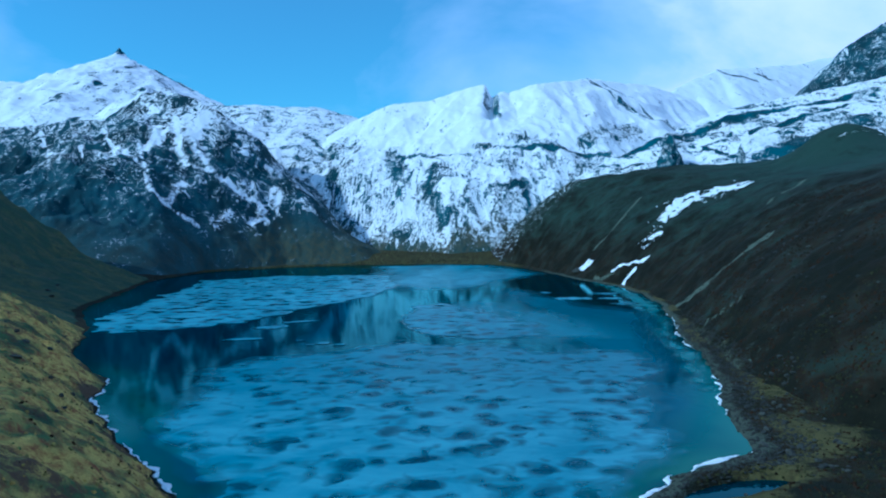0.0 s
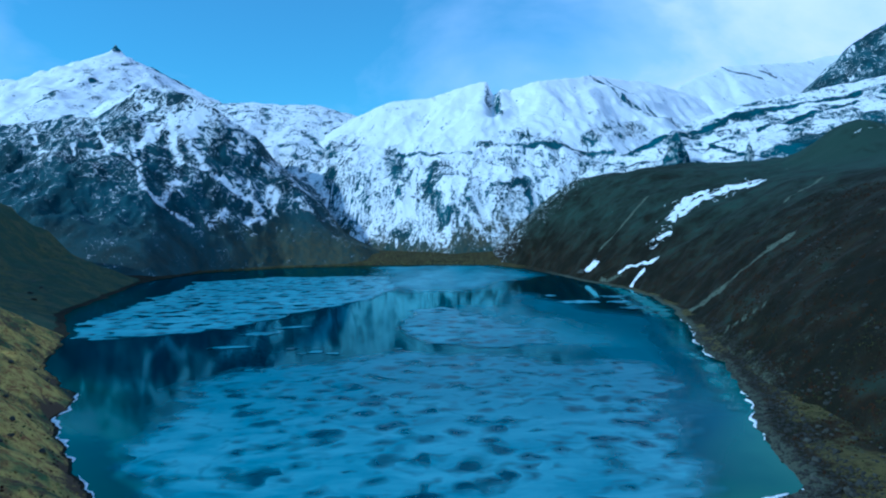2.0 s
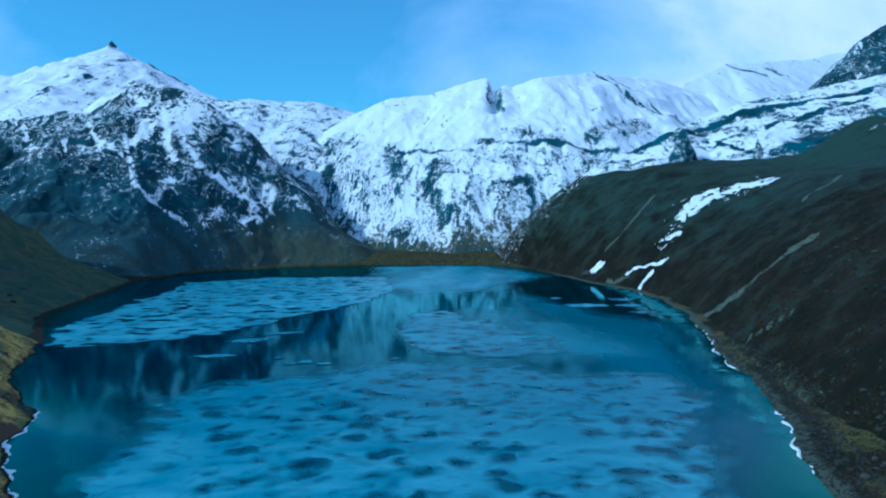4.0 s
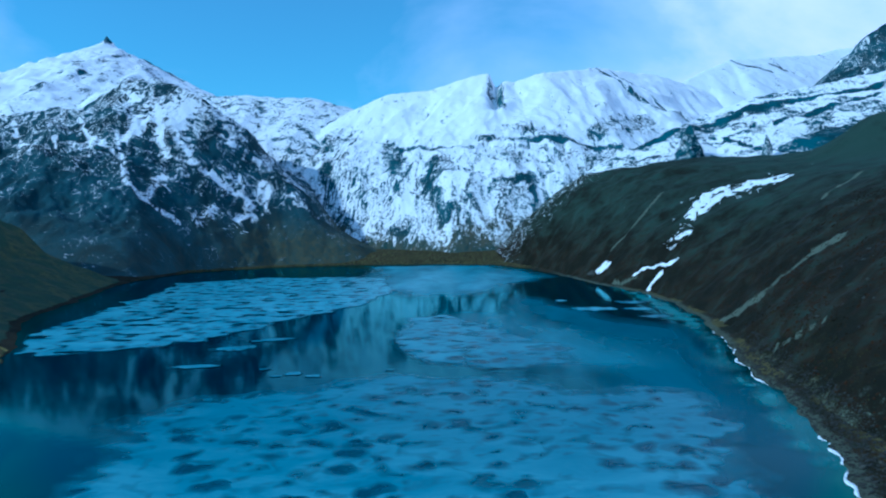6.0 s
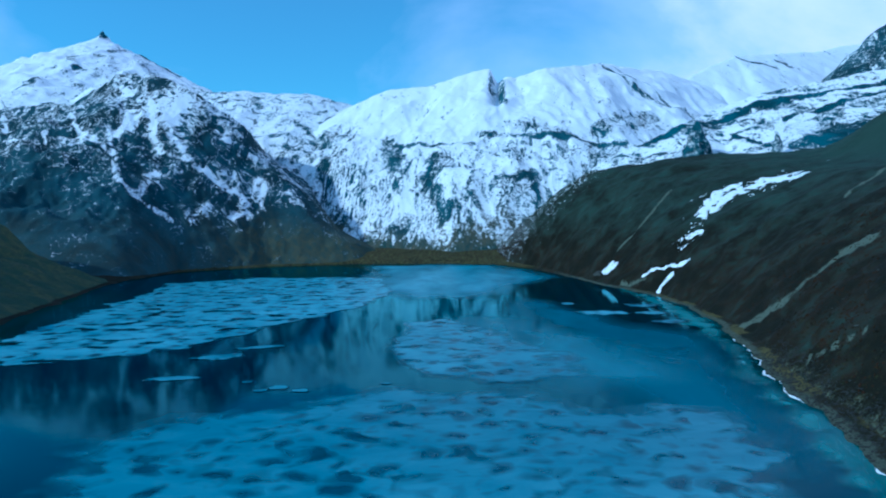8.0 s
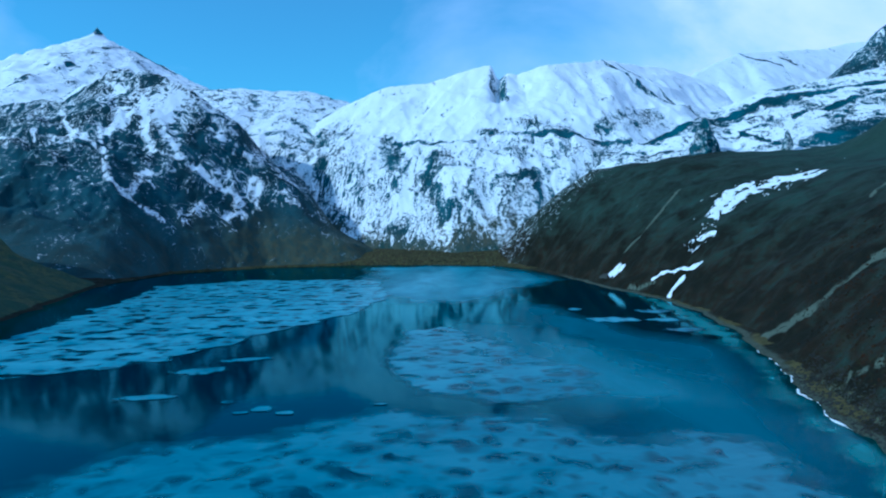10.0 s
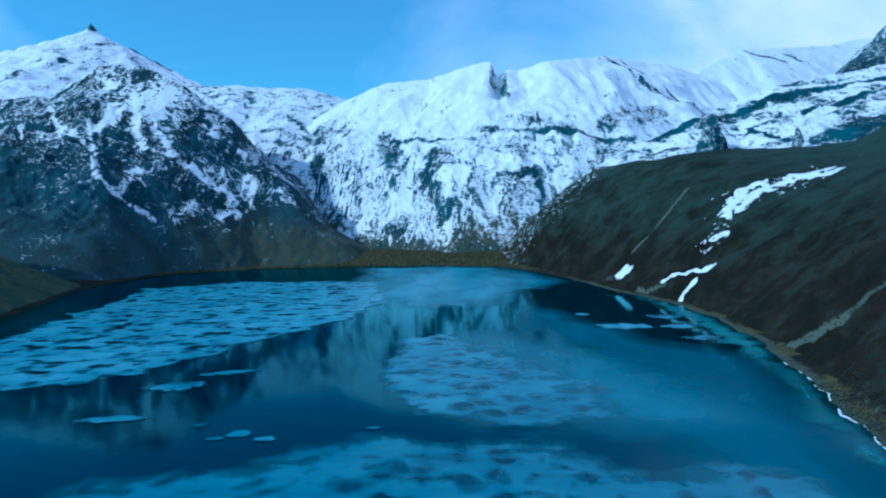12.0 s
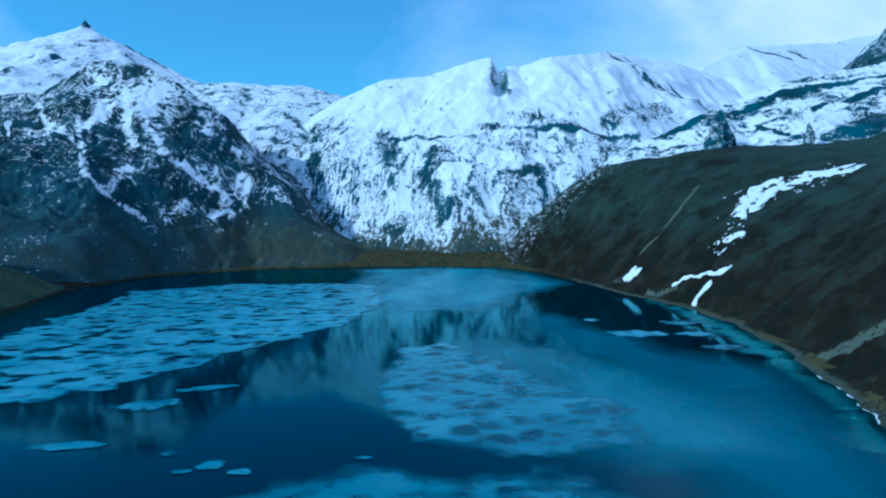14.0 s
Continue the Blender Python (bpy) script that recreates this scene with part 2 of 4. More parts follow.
def noise_tex(n, l, vec, scale, detail=4, rough=0.55, distort=0.0):
    t = n.new("ShaderNodeTexNoise")
    t.inputs["Scale"].default_value, t.inputs["Detail"].default_value = scale, detail
    t.inputs["Roughness"].default_value, t.inputs["Distortion"].default_value = rough, distort
    l.new(vec, t.inputs["Vector"])
    return t.outputs["Fac"]


def maths(n, l, op, a, b=None, clamp=False):
    m = n.new("ShaderNodeMath")
    m.operation, m.use_clamp = op, clamp
    for k, v in enumerate((a, b)):
        if v is None:
            continue
        if isinstance(v, (int, float)):
            m.inputs[k].default_value = v
        else:
            l.new(v, m.inputs[k])
    return m.outputs[0]


def ramp(n, l, fac, stops):
    r = n.new("ShaderNodeValToRGB")
    e = r.color_ramp.elements
    while len(e) < len(stops):
        e.new(0.5)
    for k, (p, c) in enumerate(stops):
        e[k].position = p
        e[k].color = (*c, 1) if len(c) == 3 else c
    l.new(fac, r.inputs[0])
    return r.outputs[0]


def mixc(n, l, fac, a, b):
    m = n.new("ShaderNodeMixRGB")
    for k, v in enumerate((fac, a, b)):
        if isinstance(v, (int, float)):
            m.inputs[k].default_value = v
        elif isinstance(v, tuple):
            m.inputs[k].default_value = (*v, 1)
        else:
            l.new(v, m.inputs[k])
    return m.outputs[0]


def attr(n, name):
    a = n.new("ShaderNodeAttribute")
    a.attribute_name = name
    return a.outputs["Fac"]


def bump(n, l, height, strength, distance, bsdf):
    b = n.new("ShaderNodeBump")
    b.inputs["Strength"].default_value, b.inputs["Distance"].default_value = strength, distance
    l.new(height, b.inputs["Height"])
    l.new(b.outputs[0], bsdf.inputs["Normal"])


def mountain_material(name, hazed_rock_a, hazed_rock_b, scrub, grain=(1, 1, 1), tilt=0.0, fine=0.09, lace=1.0):
    """Rock and scrub, tinted with the air's blue haze, under broken snow: 'cover' is how much of the ground the snow
    hides, 'green' how much is overgrown.
    """
    m, n, l, bsdf, out = material(name)
    vec = coords(n, l, grain, (0, tilt, 0))
    flat = coords(n, l)
    big = noise_tex(n, l, vec, fine * 0.22, 4, 0.6, 0.4)
    mid = noise_tex(n, l, vec, fine, 6, 0.68, 0.8)
    small = noise_tex(n, l, flat, fine * 4, 5, 0.7)
    rock = mixc(n, l, small, hazed_rock_a, hazed_rock_b)
    rock = mixc(n, l, ramp(n, l, big, [(0.42, (0, 0, 0)), (0.6, (0.75,) * 3)]), rock, tuple(0.45 * c for c in hazed_rock_a))
    rock = mixc(n, l, attr(n, "green"), rock, mixc(n, l, ramp(n, l, mid, [(0.35, (0, 0, 0)), (0.65, (1, 1, 1))]), scrub[0], scrub[1]))
    vein = noise_tex(n, l, vec, fine * 0.42, 5, 0.6, 1.2)
    vein = maths(n, l, "ABSOLUTE", maths(n, l, "SUBTRACT", vein, 0.5))
    pat = maths(n, l, "ADD", maths(n, l, "MULTIPLY", big, 0.27), maths(n, l, "MULTIPLY", mid, 0.46))
    pat = maths(n, l, "ADD", pat, maths(n, l, "MULTIPLY", small, 0.57))
    pat = maths(n, l, "ADD", pat, maths(n, l, "MULTIPLY", vein, lace))
    # pat lies round 0.72
    lim = maths(n, l, "ADD", maths(n, l, "MULTIPLY", attr(n, "cover"), 0.6), 0.43)
    mask = maths(n, l, "MULTIPLY", maths(n, l, "SUBTRACT", lim, pat), 9.0)
    mask = maths(n, l, "ADD", mask, 0.5, True)
    snow = mixc(n, l, mid, (0.74, 0.76, 0.79), (0.86, 0.87, 0.88))
    l.new(mixc(n, l, mask, rock, snow), bsdf.inputs["Base Color"])
    l.new(ramp(n, l, mask, [(0, (0.92,) * 3), (1, (0.6,) * 3)]), bsdf.inputs["Roughness"])
    bsdf.inputs["Specular IOR Level"].default_value = 0.2
    hgt = maths(n, l, "ADD", maths(n, l, "MULTIPLY", small, maths(n, l, "SUBTRACT", 1.0, maths(n, l, "MULTIPLY", mask, 0.94))), maths(n, l, "MULTIPLY", mask, 0.3))
    bump(n, l, hgt, 0.9, 3.0, bsdf)
    return m


def moor_material(name, colours, fine=0.35, stone=(0.16, 0.16, 0.16), relief=0.6):
    """Winter turf: patches of grass and heath, bare earth, with snow and scree where 'cover' and 'scree' say."""
    m, n, l, bsdf, out = material(name)
    vec = coords(n, l)
    big = noise_tex(n, l, vec, fine * 0.09, 5, 0.6, 0.5)
    mid = noise_tex(n, l, vec, fine * 0.45, 5, 0.65, 0.4)
    small = noise_tex(n, l, vec, fine * 3.2, 4, 0.7)
    base = mixc(n, l, ramp(n, l, big, [(0.44, (0, 0, 0)), (0.60, (1, 1, 1))]), colours[0], colours[1])
    base = mixc(n, l, ramp(n, l, mid, [(0.46, (0, 0, 0)), (0.66, (1, 1, 1))]), base, colours[2])
    base = mixc(n, l, ramp(n, l, small, [(0.3, (0.5,) * 3), (0.5, (0, 0, 0))]), base, colours[3])
    dry = maths(n, l, "ADD", attr(n, "dry"), maths(n, l, "MULTIPLY", maths(n, l, "SUBTRACT", mid, 0.5), 1.6))
    dry = ramp(n, l, dry, [(0.4, (0, 0, 0)), (0.8, (1, 1, 1))])
    base = mixc(n, l, dry, base, mixc(n, l, small, (0.045, 0.047, 0.016), (0.155, 0.135, 0.045)))
    # on the far hillside this tint also carries painted haze
    turf = maths(n, l, "ADD", attr(n, "turf"), maths(n, l, "ADD", maths(n, l, "MULTIPLY", maths(n, l, "SUBTRACT", big, 0.5), 1.6), maths(n, l, "MULTIPLY", maths(n, l, "SUBTRACT", mid, 0.5), 0.7)))
    turf = ramp(n, l, turf, [(0.15, (0, 0, 0)), (0.75, (1, 1, 1))])
    base = mixc(n, l, turf, base, mixc(n, l, small, (0.020, 0.039, 0.031), (0.038, 0.057, 0.041)))
    sc = maths(n, l, "ADD", attr(n, "scree"), maths(n, l, "MULTIPLY", maths(n, l, "SUBTRACT", mid, 0.5), 1.1))
    sc = maths(n, l, "ADD", sc, maths(n, l, "MULTIPLY", maths(n, l, "SUBTRACT", small, 0.5), 1.3))
    sc = ramp(n, l, sc, [(0.36, (0, 0, 0)), (0.62, (1, 1, 1))])
    grit = mixc(n, l, small, tuple(c * 0.55 for c in stone), tuple(min(1, c * 1.6) for c in stone))
    base = mixc(n, l, sc, base, grit)
    sn = maths(n, l, "ADD", attr(n, "cover"), maths(n, l, "MULTIPLY", maths(n, l, "SUBTRACT", mid, 0.5), 1.2))
    sn = maths(n, l, "ADD", sn, maths(n, l, "MULTIPLY", maths(n, l, "SUBTRACT", small, 0.5), 0.8))
    sn = ramp(n, l, sn, [(0.45, (0, 0, 0)), (0.55, (1, 1, 1))])
    l.new(mixc(n, l, sn, base, (0.86, 0.88, 0.9)), bsdf.inputs["Base Color"])
    bsdf.inputs["Roughness"].default_value = 0.95
    bsdf.inputs["Specular IOR Level"].default_value = 0.1
    bump(n, l, maths(n, l, "ADD", small, mid), relief, 1.2, bsdf)
    return m


def water_material():
    """Clear cold water: a dark body colour, greener over the shallows, under a cool mirror that strengthens at low angles."""
    m, n, l, bsdf, out = material("lake_water")
    shallow = attr(n, "shallow")
    col = ramp(n, l, shallow, [(0.0, (0.0008, 0.0075, 0.019)), (0.4, (0.002, 0.018, 0.028)), (0.75, (0.014, 0.058, 0.038)), (1.0, (0.038, 0.10, 0.052))])
    l.new(col, bsdf.inputs["Base Color"])
    bsdf.inputs["Roughness"].default_value = 0.6
    bsdf.inputs["Specular IOR Level"].default_value = 0.0
    gloss = n.new("ShaderNodeBsdfGlossy")
    gloss.inputs["Color"].default_value = (0.44, 0.85, 0.95, 1)
    gloss.inputs["Roughness"].default_value = 0.065
    fres = n.new("ShaderNodeFresnel")
    fres.inputs["IOR"].default_value = 1.2
    wave = noise_tex(n, l, coords(n, l, (1, 0.5, 1)), 0.35, 3, 0.5)
    b = n.new("ShaderNodeBump")
    b.inputs["Strength"].default_value, b.inputs["Distance"].default_value = 0.08, 0.3
    l.new(wave, b.inputs["Height"])
    for node in (bsdf, gloss, fres):
        l.new(b.outputs[0], node.inputs["Normal"])
    ms = n.new("ShaderNodeMixShader")
    l.new(fres.outputs[0], ms.inputs[0])
    l.new(bsdf.outputs[0], ms.inputs[1])
    l.new(gloss.outputs[0], ms.inputs[2])
    l.new(ms.outputs[0], out.inputs[0])
    return m


def ice_material():
    """Thin grey lake ice with darker melt pools and cloudy drifts of frost."""
    m, n, l, bsdf, out = material("lake_ice")
    pools = noise_tex(n, l, coords(n, l, (1.0, 0.95, 1)), 0.085, 2, 0.45, 0.5)
    drift = ramp(n, l, noise_tex(n, l, coords(n, l, (0.6, 1.15, 1)), 0.06, 5, 0.6, 0.7), [(0.33, (0, 0, 0)), (0.64, (1, 1, 1))])
    fine = noise_tex(n, l, coords(n, l), 0.3, 4, 0.6)
    # rounded melt pools of uneven size
    warp = n.new("ShaderNodeMixRGB")
    warp.blend_type, warp.inputs[0].default_value = "ADD", 1.0
    shift = n.new("ShaderNodeTexNoise")
    shift.inputs["Scale"].default_value, shift.inputs["Detail"].default_value = 0.09, 3
    spread = n.new("ShaderNodeVectorMath")
    spread.operation = "SCALE"
    spread.inputs["Scale"].default_value = 13.0
    l.new(coords(n, l), shift.inputs["Vector"])
    l.new(shift.outputs["Color"], spread.inputs[0])
    l.new(coords(n, l, (1, 1, 0)), warp.inputs[1])
    l.new(spread.outputs[0], warp.inputs[2])
    cell = n.new("ShaderNodeTexVoronoi")
    cell.voronoi_dimensions = "2D"
    cell.inputs["Scale"].default_value = 0.082
    l.new(warp.outputs[0], cell.inputs["Vector"])
    pick = n.new("ShaderNodeSeparateColor")
    l.new(cell.outputs["Color"], pick.inputs[0])
    hole = maths(n, l, "SUBTRACT", maths(n, l, "MULTIPLY", pick.outputs[0], 0.62), cell.outputs["Distance"])
    hole = ramp(n, l, hole, [(0.0, (0, 0, 0)), (0.36, (1, 1, 1))])
    hole = maths(n, l, "MULTIPLY", hole, maths(n, l, "SUBTRACT", 1.0, maths(n, l, "MULTIPLY", attr(n, "thin"), 0.15)))
    hole = maths(n, l, "MULTIPLY", hole, ramp(n, l, noise_tex(n, l, coords(n, l), 0.035, 3, 0.6), [(0.34, (0.6,) * 3), (0.54, (1, 1, 1))]))
    wet = ramp(n, l, maths(n, l, "ADD", pools, maths(n, l, "MULTIPLY", maths(n, l, "SUBTRACT", drift, 0.5), -0.1)),
               [(0.60, (0, 0, 0)), (0.84, (0.7,) * 3)])
    wet = maths(n, l, "MAXIMUM", wet, hole)
    frost = mixc(n, l, drift, (0.055, 0.19, 0.26), (0.165, 0.37, 0.45))
    frost = mixc(n, l, maths(n, l, "MULTIPLY", fine, 0.25), frost, (0.24, 0.44, 0.49))
    # thinner ice shows more of the dark water under it
    frost = mixc(n, l, attr(n, "thin"), frost, (0.022, 0.10, 0.145))
    l.new(mixc(n, l, wet, frost, (0.010, 0.066, 0.105)), bsdf.inputs["Base Color"])
    l.new(ramp(n, l, wet, [(0, (0.42,) * 3), (1, (0.3,) * 3)]), bsdf.inputs["Roughness"])
    bsdf.inputs["IOR"].default_value = 1.31
    bsdf.inputs["Specular Tint"].default_value = (0.35, 0.78, 0.95, 1)
    bsdf.inputs["Specular IOR Level"].default_value = 0.5
    clear = n.new("ShaderNodeBsdfTransparent")
    ms = n.new("ShaderNodeMixShader")
    edge = maths(n, l, "MULTIPLY", attr(n, "edge"), maths(n, l, "ADD", maths(n, l, "MULTIPLY", maths(n, l, "SUBTRACT", pools, 0.5), 3.0), 1.0))
    solid = ramp(n, l, edge, [(0.0, (0, 0, 0)), (0.55, (1, 1, 1))])
    l.new(maths(n, l, "MULTIPLY", solid, maths(n, l, "SUBTRACT", 1.0, maths(n, l, "MULTIPLY", wet, 0.45))), ms.inputs[0])
    l.new(clear.outputs[0], ms.inputs[1])
    l.new(bsdf.outputs[0], ms.inputs[2])
    l.new(ms.outputs[0], out.inputs[0])
    return m


# distance haze is painted into these rock colours, and into M_DARK's first scrub colour
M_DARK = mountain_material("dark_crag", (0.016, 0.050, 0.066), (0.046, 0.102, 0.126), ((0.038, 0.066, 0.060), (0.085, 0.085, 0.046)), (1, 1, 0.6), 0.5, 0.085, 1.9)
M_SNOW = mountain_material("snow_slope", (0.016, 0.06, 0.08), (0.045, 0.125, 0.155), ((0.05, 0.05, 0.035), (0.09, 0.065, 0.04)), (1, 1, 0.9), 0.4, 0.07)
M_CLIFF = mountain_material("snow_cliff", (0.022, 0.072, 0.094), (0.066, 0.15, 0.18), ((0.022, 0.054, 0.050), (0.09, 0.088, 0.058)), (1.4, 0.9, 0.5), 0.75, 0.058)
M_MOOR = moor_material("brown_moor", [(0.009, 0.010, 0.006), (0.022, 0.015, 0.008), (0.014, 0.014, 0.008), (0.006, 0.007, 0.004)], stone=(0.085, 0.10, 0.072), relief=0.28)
M_GOLD = moor_material("golden_turf", [(0.56, 0.43, 0.10), (0.11, 0.16, 0.055), (0.22, 0.10, 0.04), (0.045, 0.04, 0.022)], 0.6, stone=(0.09, 0.065, 0.04))
M_SPUR = moor_material("olive_turf", [(0.045, 0.074, 0.043), (0.092, 0.10, 0.043), (0.038, 0.057, 0.04), (0.022, 0.032, 0.023)], 0.4, stone=(0.075, 0.08, 0.045))
M_GROUND = moor_material("shore_ground", [(0.014, 0.016, 0.010), (0.032, 0.024, 0.012), (0.018, 0.022, 0.012), (0.007, 0.008, 0.006)], 0.6, stone=(0.075, 0.086, 0.06))
M_WATER = water_material()
M_ICE = ice_material()


def film_material(name, lo, hi, faint, dense, gloss):
    """A faint skin over the water like ground glass, thicker in long drifts: thin ice, and the far painted reflection.
    """
    m, n, l, bsdf, out = material(name)
    drift = noise_tex(n, l, coords(n, l, (1, 0.35, 1)), 0.02, 5, 0.6, 0.5)
    l.new(mixc(n, l, drift, lo, hi), bsdf.inputs["Base Color"])
    bsdf.inputs["Roughness"].default_value = 0.3
    bsdf.inputs["IOR"].default_value = 1.31
    bsdf.inputs["Specular Tint"].default_value = (0.35, 0.80, 0.95, 1)
    bsdf.inputs["Specular IOR Level"].default_value = gloss
    clear = n.new("ShaderNodeBsdfTransparent")
    ms = n.new("ShaderNodeMixShader")
    thick = maths(n, l, "MULTIPLY", attr(n, "edge"), ramp(n, l, drift, [(0.3, (faint,) * 3), (0.7, (dense,) * 3)]))
    l.new(thick, ms.inputs[0])
    l.new(clear.outputs[0], ms.inputs[1])
    l.new(bsdf.outputs[0], ms.inputs[2])
    l.new(ms.outputs[0], out.inputs[0])
    return m


# pale colour painted in for the snow's reflection on rippled water
M_SHEEN = film_material("painted_reflection", (0.10, 0.31, 0.41), (0.15, 0.40, 0.51), 0.45, 0.9, 0.3)
M_SKIN = film_material("clear_ice", (0.016, 0.098, 0.15), (0.030, 0.145, 0.205), 0.6, 0.9, 0.05)
M_FRINGE = film_material("shore_ice_film", (0.04, 0.18, 0.19), (0.14, 0.35, 0.345), 0.25, 0.95, 0.15)
M_VEIL = film_material("grey_ice", (0.075, 0.235, 0.305), (0.12, 0.31, 0.385), 0.3, 0.75, 0.1)


# ---- building helpers ----
def grid_mesh(name, xs, ys, height, attrs, mat, below=None):
    """A height-field sheet over the lines xs and ys; cells whose corners all lie under below(x, y) are left out."""
    X, Y = np.meshgrid(xs, ys)
    Z = height(X, Y)
    ny, nx = X.shape
    idx = np.arange(nx * ny).reshape(ny, nx)
    quads = np.stack([idx[:-1, :-1], idx[:-1, 1:], idx[1:, 1:], idx[1:, :-1]], -1).reshape(-1, 4)
    if below is not None:
        keep = (Z > below(X, Y)).ravel()
        quads = quads[keep[quads].any(1)]
    used = np.unique(quads)
    remap = np.full(nx * ny, -1)
    remap[used] = np.arange(len(used))
    quads = remap[quads]
    co = np.stack([X, Y, Z], -1).reshape(-1, 3)[used]
    me = bpy.data.meshes.new(name)
    me.vertices.add(len(co))
    me.vertices.foreach_set("co", co.astype(np.float32).ravel())
    me.loops.add(quads.size)
    me.loops.foreach_set("vertex_index", quads.ravel().astype(np.int32))
    me.polygons.add(len(quads))
    me.polygons.foreach_set("loop_start", np.arange(0, quads.size, 4, dtype=np.int32))
    me.polygons.foreach_set("use_smooth", np.ones(len(quads), bool))
    me.update(calc_edges=True)
    gy, gx = np.gradient(Z, ys, xs)
    slope = np.hypot(gx, gy)
    for key, fn in attrs.items():
        a = me.attributes.new(key, "FLOAT", "POINT")
        a.data.foreach_set("value", np.asarray(fn(X, Y, Z, slope), np.float32).ravel()[used])
    me.materials.append(mat)
    return new(name, me)


def lines(*spans):
    """Grid lines from (from, to, spacing) spans that follow one another."""
    return np.unique(np.concatenate([np.arange(a, b + 0.5 * s, s) for a, b, s in spans]))


def under(x, y):
    return h_ground(x, y) - 6


def zero(x, y, z, s):
    return np.zeros(x.shape)


# ---- ground and lake ----
ground = grid_mesh("ground", lines((-4600, -1800, 200), (-1800, -480, 40), (-480, -250, 5), (-250, 250, 2.5), (250, 500, 10), (500, 1800, 50), (1800, 4600, 200)),
                   lines((-2000, -200, 150), (-200, 90, 10), (90, 480, 2.5), (480, 1320, 6), (1320, 2600, 80), (2600, 4600, 200)), h_ground,
                   {"cover": zero, "scree": lambda x, y, z, s: (0.7 * step(8, 2, shore(x, y)) * step(-60, 60, x) * step(1150, 900, y) + 0.25 * step(30, 10, shore(x, y)) * step(265, 225, y)).clip(0, 1),
                    "dry": lambda x, y, z, s: 0.75 * step(2 - 3 * step(330, 430, y), 14 - 10 * step(330, 430, y), shore(x, y)) * step(54, 26, shore(x, y)) * step(880, 760, y) * step(20, 80, x) * step(-0.25, 0.25, fbm(x, y, 40, 3, 335) + 0.15) + 0.55 * step(1000, 1150, y)}, M_GROUND)
tagged(ground, "stony lake shore and brown valley ground under the hills", "ground", kind="structure")


def water_height(x, y):
    return np.zeros(x.shape)


water = grid_mesh("water", lines((-450, -200, 6), (-200, 220, 4), (220, 260, 10)), lines((60, 480, 4), (480, 1300, 8)), water_height,
                  {"shallow": lambda x, y, z, s: np.clip(1 + shore(x, y) / (16 + 36 * np.maximum(step(300, 215, y), step(430, 330, y) * step(0, -60, x))), 0, 1) * (0.55 + 0.45 * step(420, 240, y)) * step(760, 600, y) * (1 - 0.6 * step(34, 20, np.hypot(x - 82, 2 * (y - 181))))}, M_WATER)
tagged(water, "calm deep blue mountain lake mirroring the snowy peaks", "water", kind="structure")


# ---- hills and mountains ----
# snow gullies and drifts, rock bands and scree runs: from, to, half width, in metres on the plan
SNOW_DARK = [(-585, 1290, -520, 1175, 4.2), (-520, 1175, -483, 1170, 3.4), (-483, 1170, -437, 1185, 3.2), (-488, 1175, -481, 1236, 5.0), (-574, 1287, -560, 1333, 12),
             (-500, 1348, -490, 1382, 14), (-549, 1376, -512, 1300, 4.6), (-512, 1300, -492, 1283, 4.4), (-498, 1332, -484, 1311, 4), (-484, 1311, -459, 1295, 4),
             (-452, 1284, -381, 1288, 5.2), (-381, 1288, -356, 1291, 5), (-415, 1200, -397, 1239, 7.5), (-354, 1250, -333, 1325, 11), (-690, 1357, -649, 1304, 4.2),
             (-649, 1304, -593, 1259, 4.2), (-695, 1284, -682, 1268, 4), (-407, 1356, -398, 1361, 5.2), (-593, 1259, -552, 1228, 4), (-620, 1419, -593, 1394, 5.5),
             (-413, 1285, -393, 1284, 6), (-493, 1217, -462, 1213, 2.6), (-824, 1375, -753, 1295, 4.7)]
WASH_DARK = [(-660, 1290, -570, 1190, 34), (-600, 1390, -540, 1330, 40), (-560, 1340, -470, 1270, 34), (-430, 1270, -350, 1300, 26), (-420, 1200, -330, 1270, 26)]
ROCK_MAIN = [(128, 1760, 136, 1730, 9), (136, 1730, 131, 1600, 9.5), (-105, 1530, -8, 1490, 2.8), (-8, 1490, 61, 1478, 2.8), (69, 1508, 132, 1494, 5.9),
             (132, 1494, 248, 1489, 5.8), (248, 1489, 366, 1496, 5.8)]
ROCK_FACE = [(-31, 1409, -14, 1374, 9), (-14, 1374, 1, 1329, 9), (-60, 1434, -20, 1424, 5), (-20, 1424, 58, 1419, 5), (-202, 1491, -169, 1454, 8),
             (-169, 1454, -171, 1428, 8), (58, 1419, 44, 1355, 6), (44, 1355, 63, 1326, 6), (-99, 1438, -134, 1383, 5), (-275, 1536, -182, 1417, 8),
             (87, 1365, 210, 1403, 6)]
ROCK_SADDLE = [(400, 1855, 458, 1790, 8.5), (458, 1790, 518, 1755, 8.5), (518, 1755, 610, 1762, 8.3), (440, 1880, 514, 1834, 4.3), (514, 1834, 550, 1770, 4.3)]
SPECKLED = [(142, 1529, 244, 1496, 19), (328, 1533, 480, 1676, 26), (-119, 1558, -102, 1479, 17), (-400, 1640, -230, 1600, 40)]
ROCK_BACK = [(-541, 2052, -492, 1912, 10.4), (-363, 1766, -284, 1644, 12.0), (-395, 1647, -221, 1593, 11.2), (-360, 1590, -298, 1570, 6.7),
             (-197, 1387, -183, 1338, 14.1), (-250, 1519, -213, 1397, 11.6)]
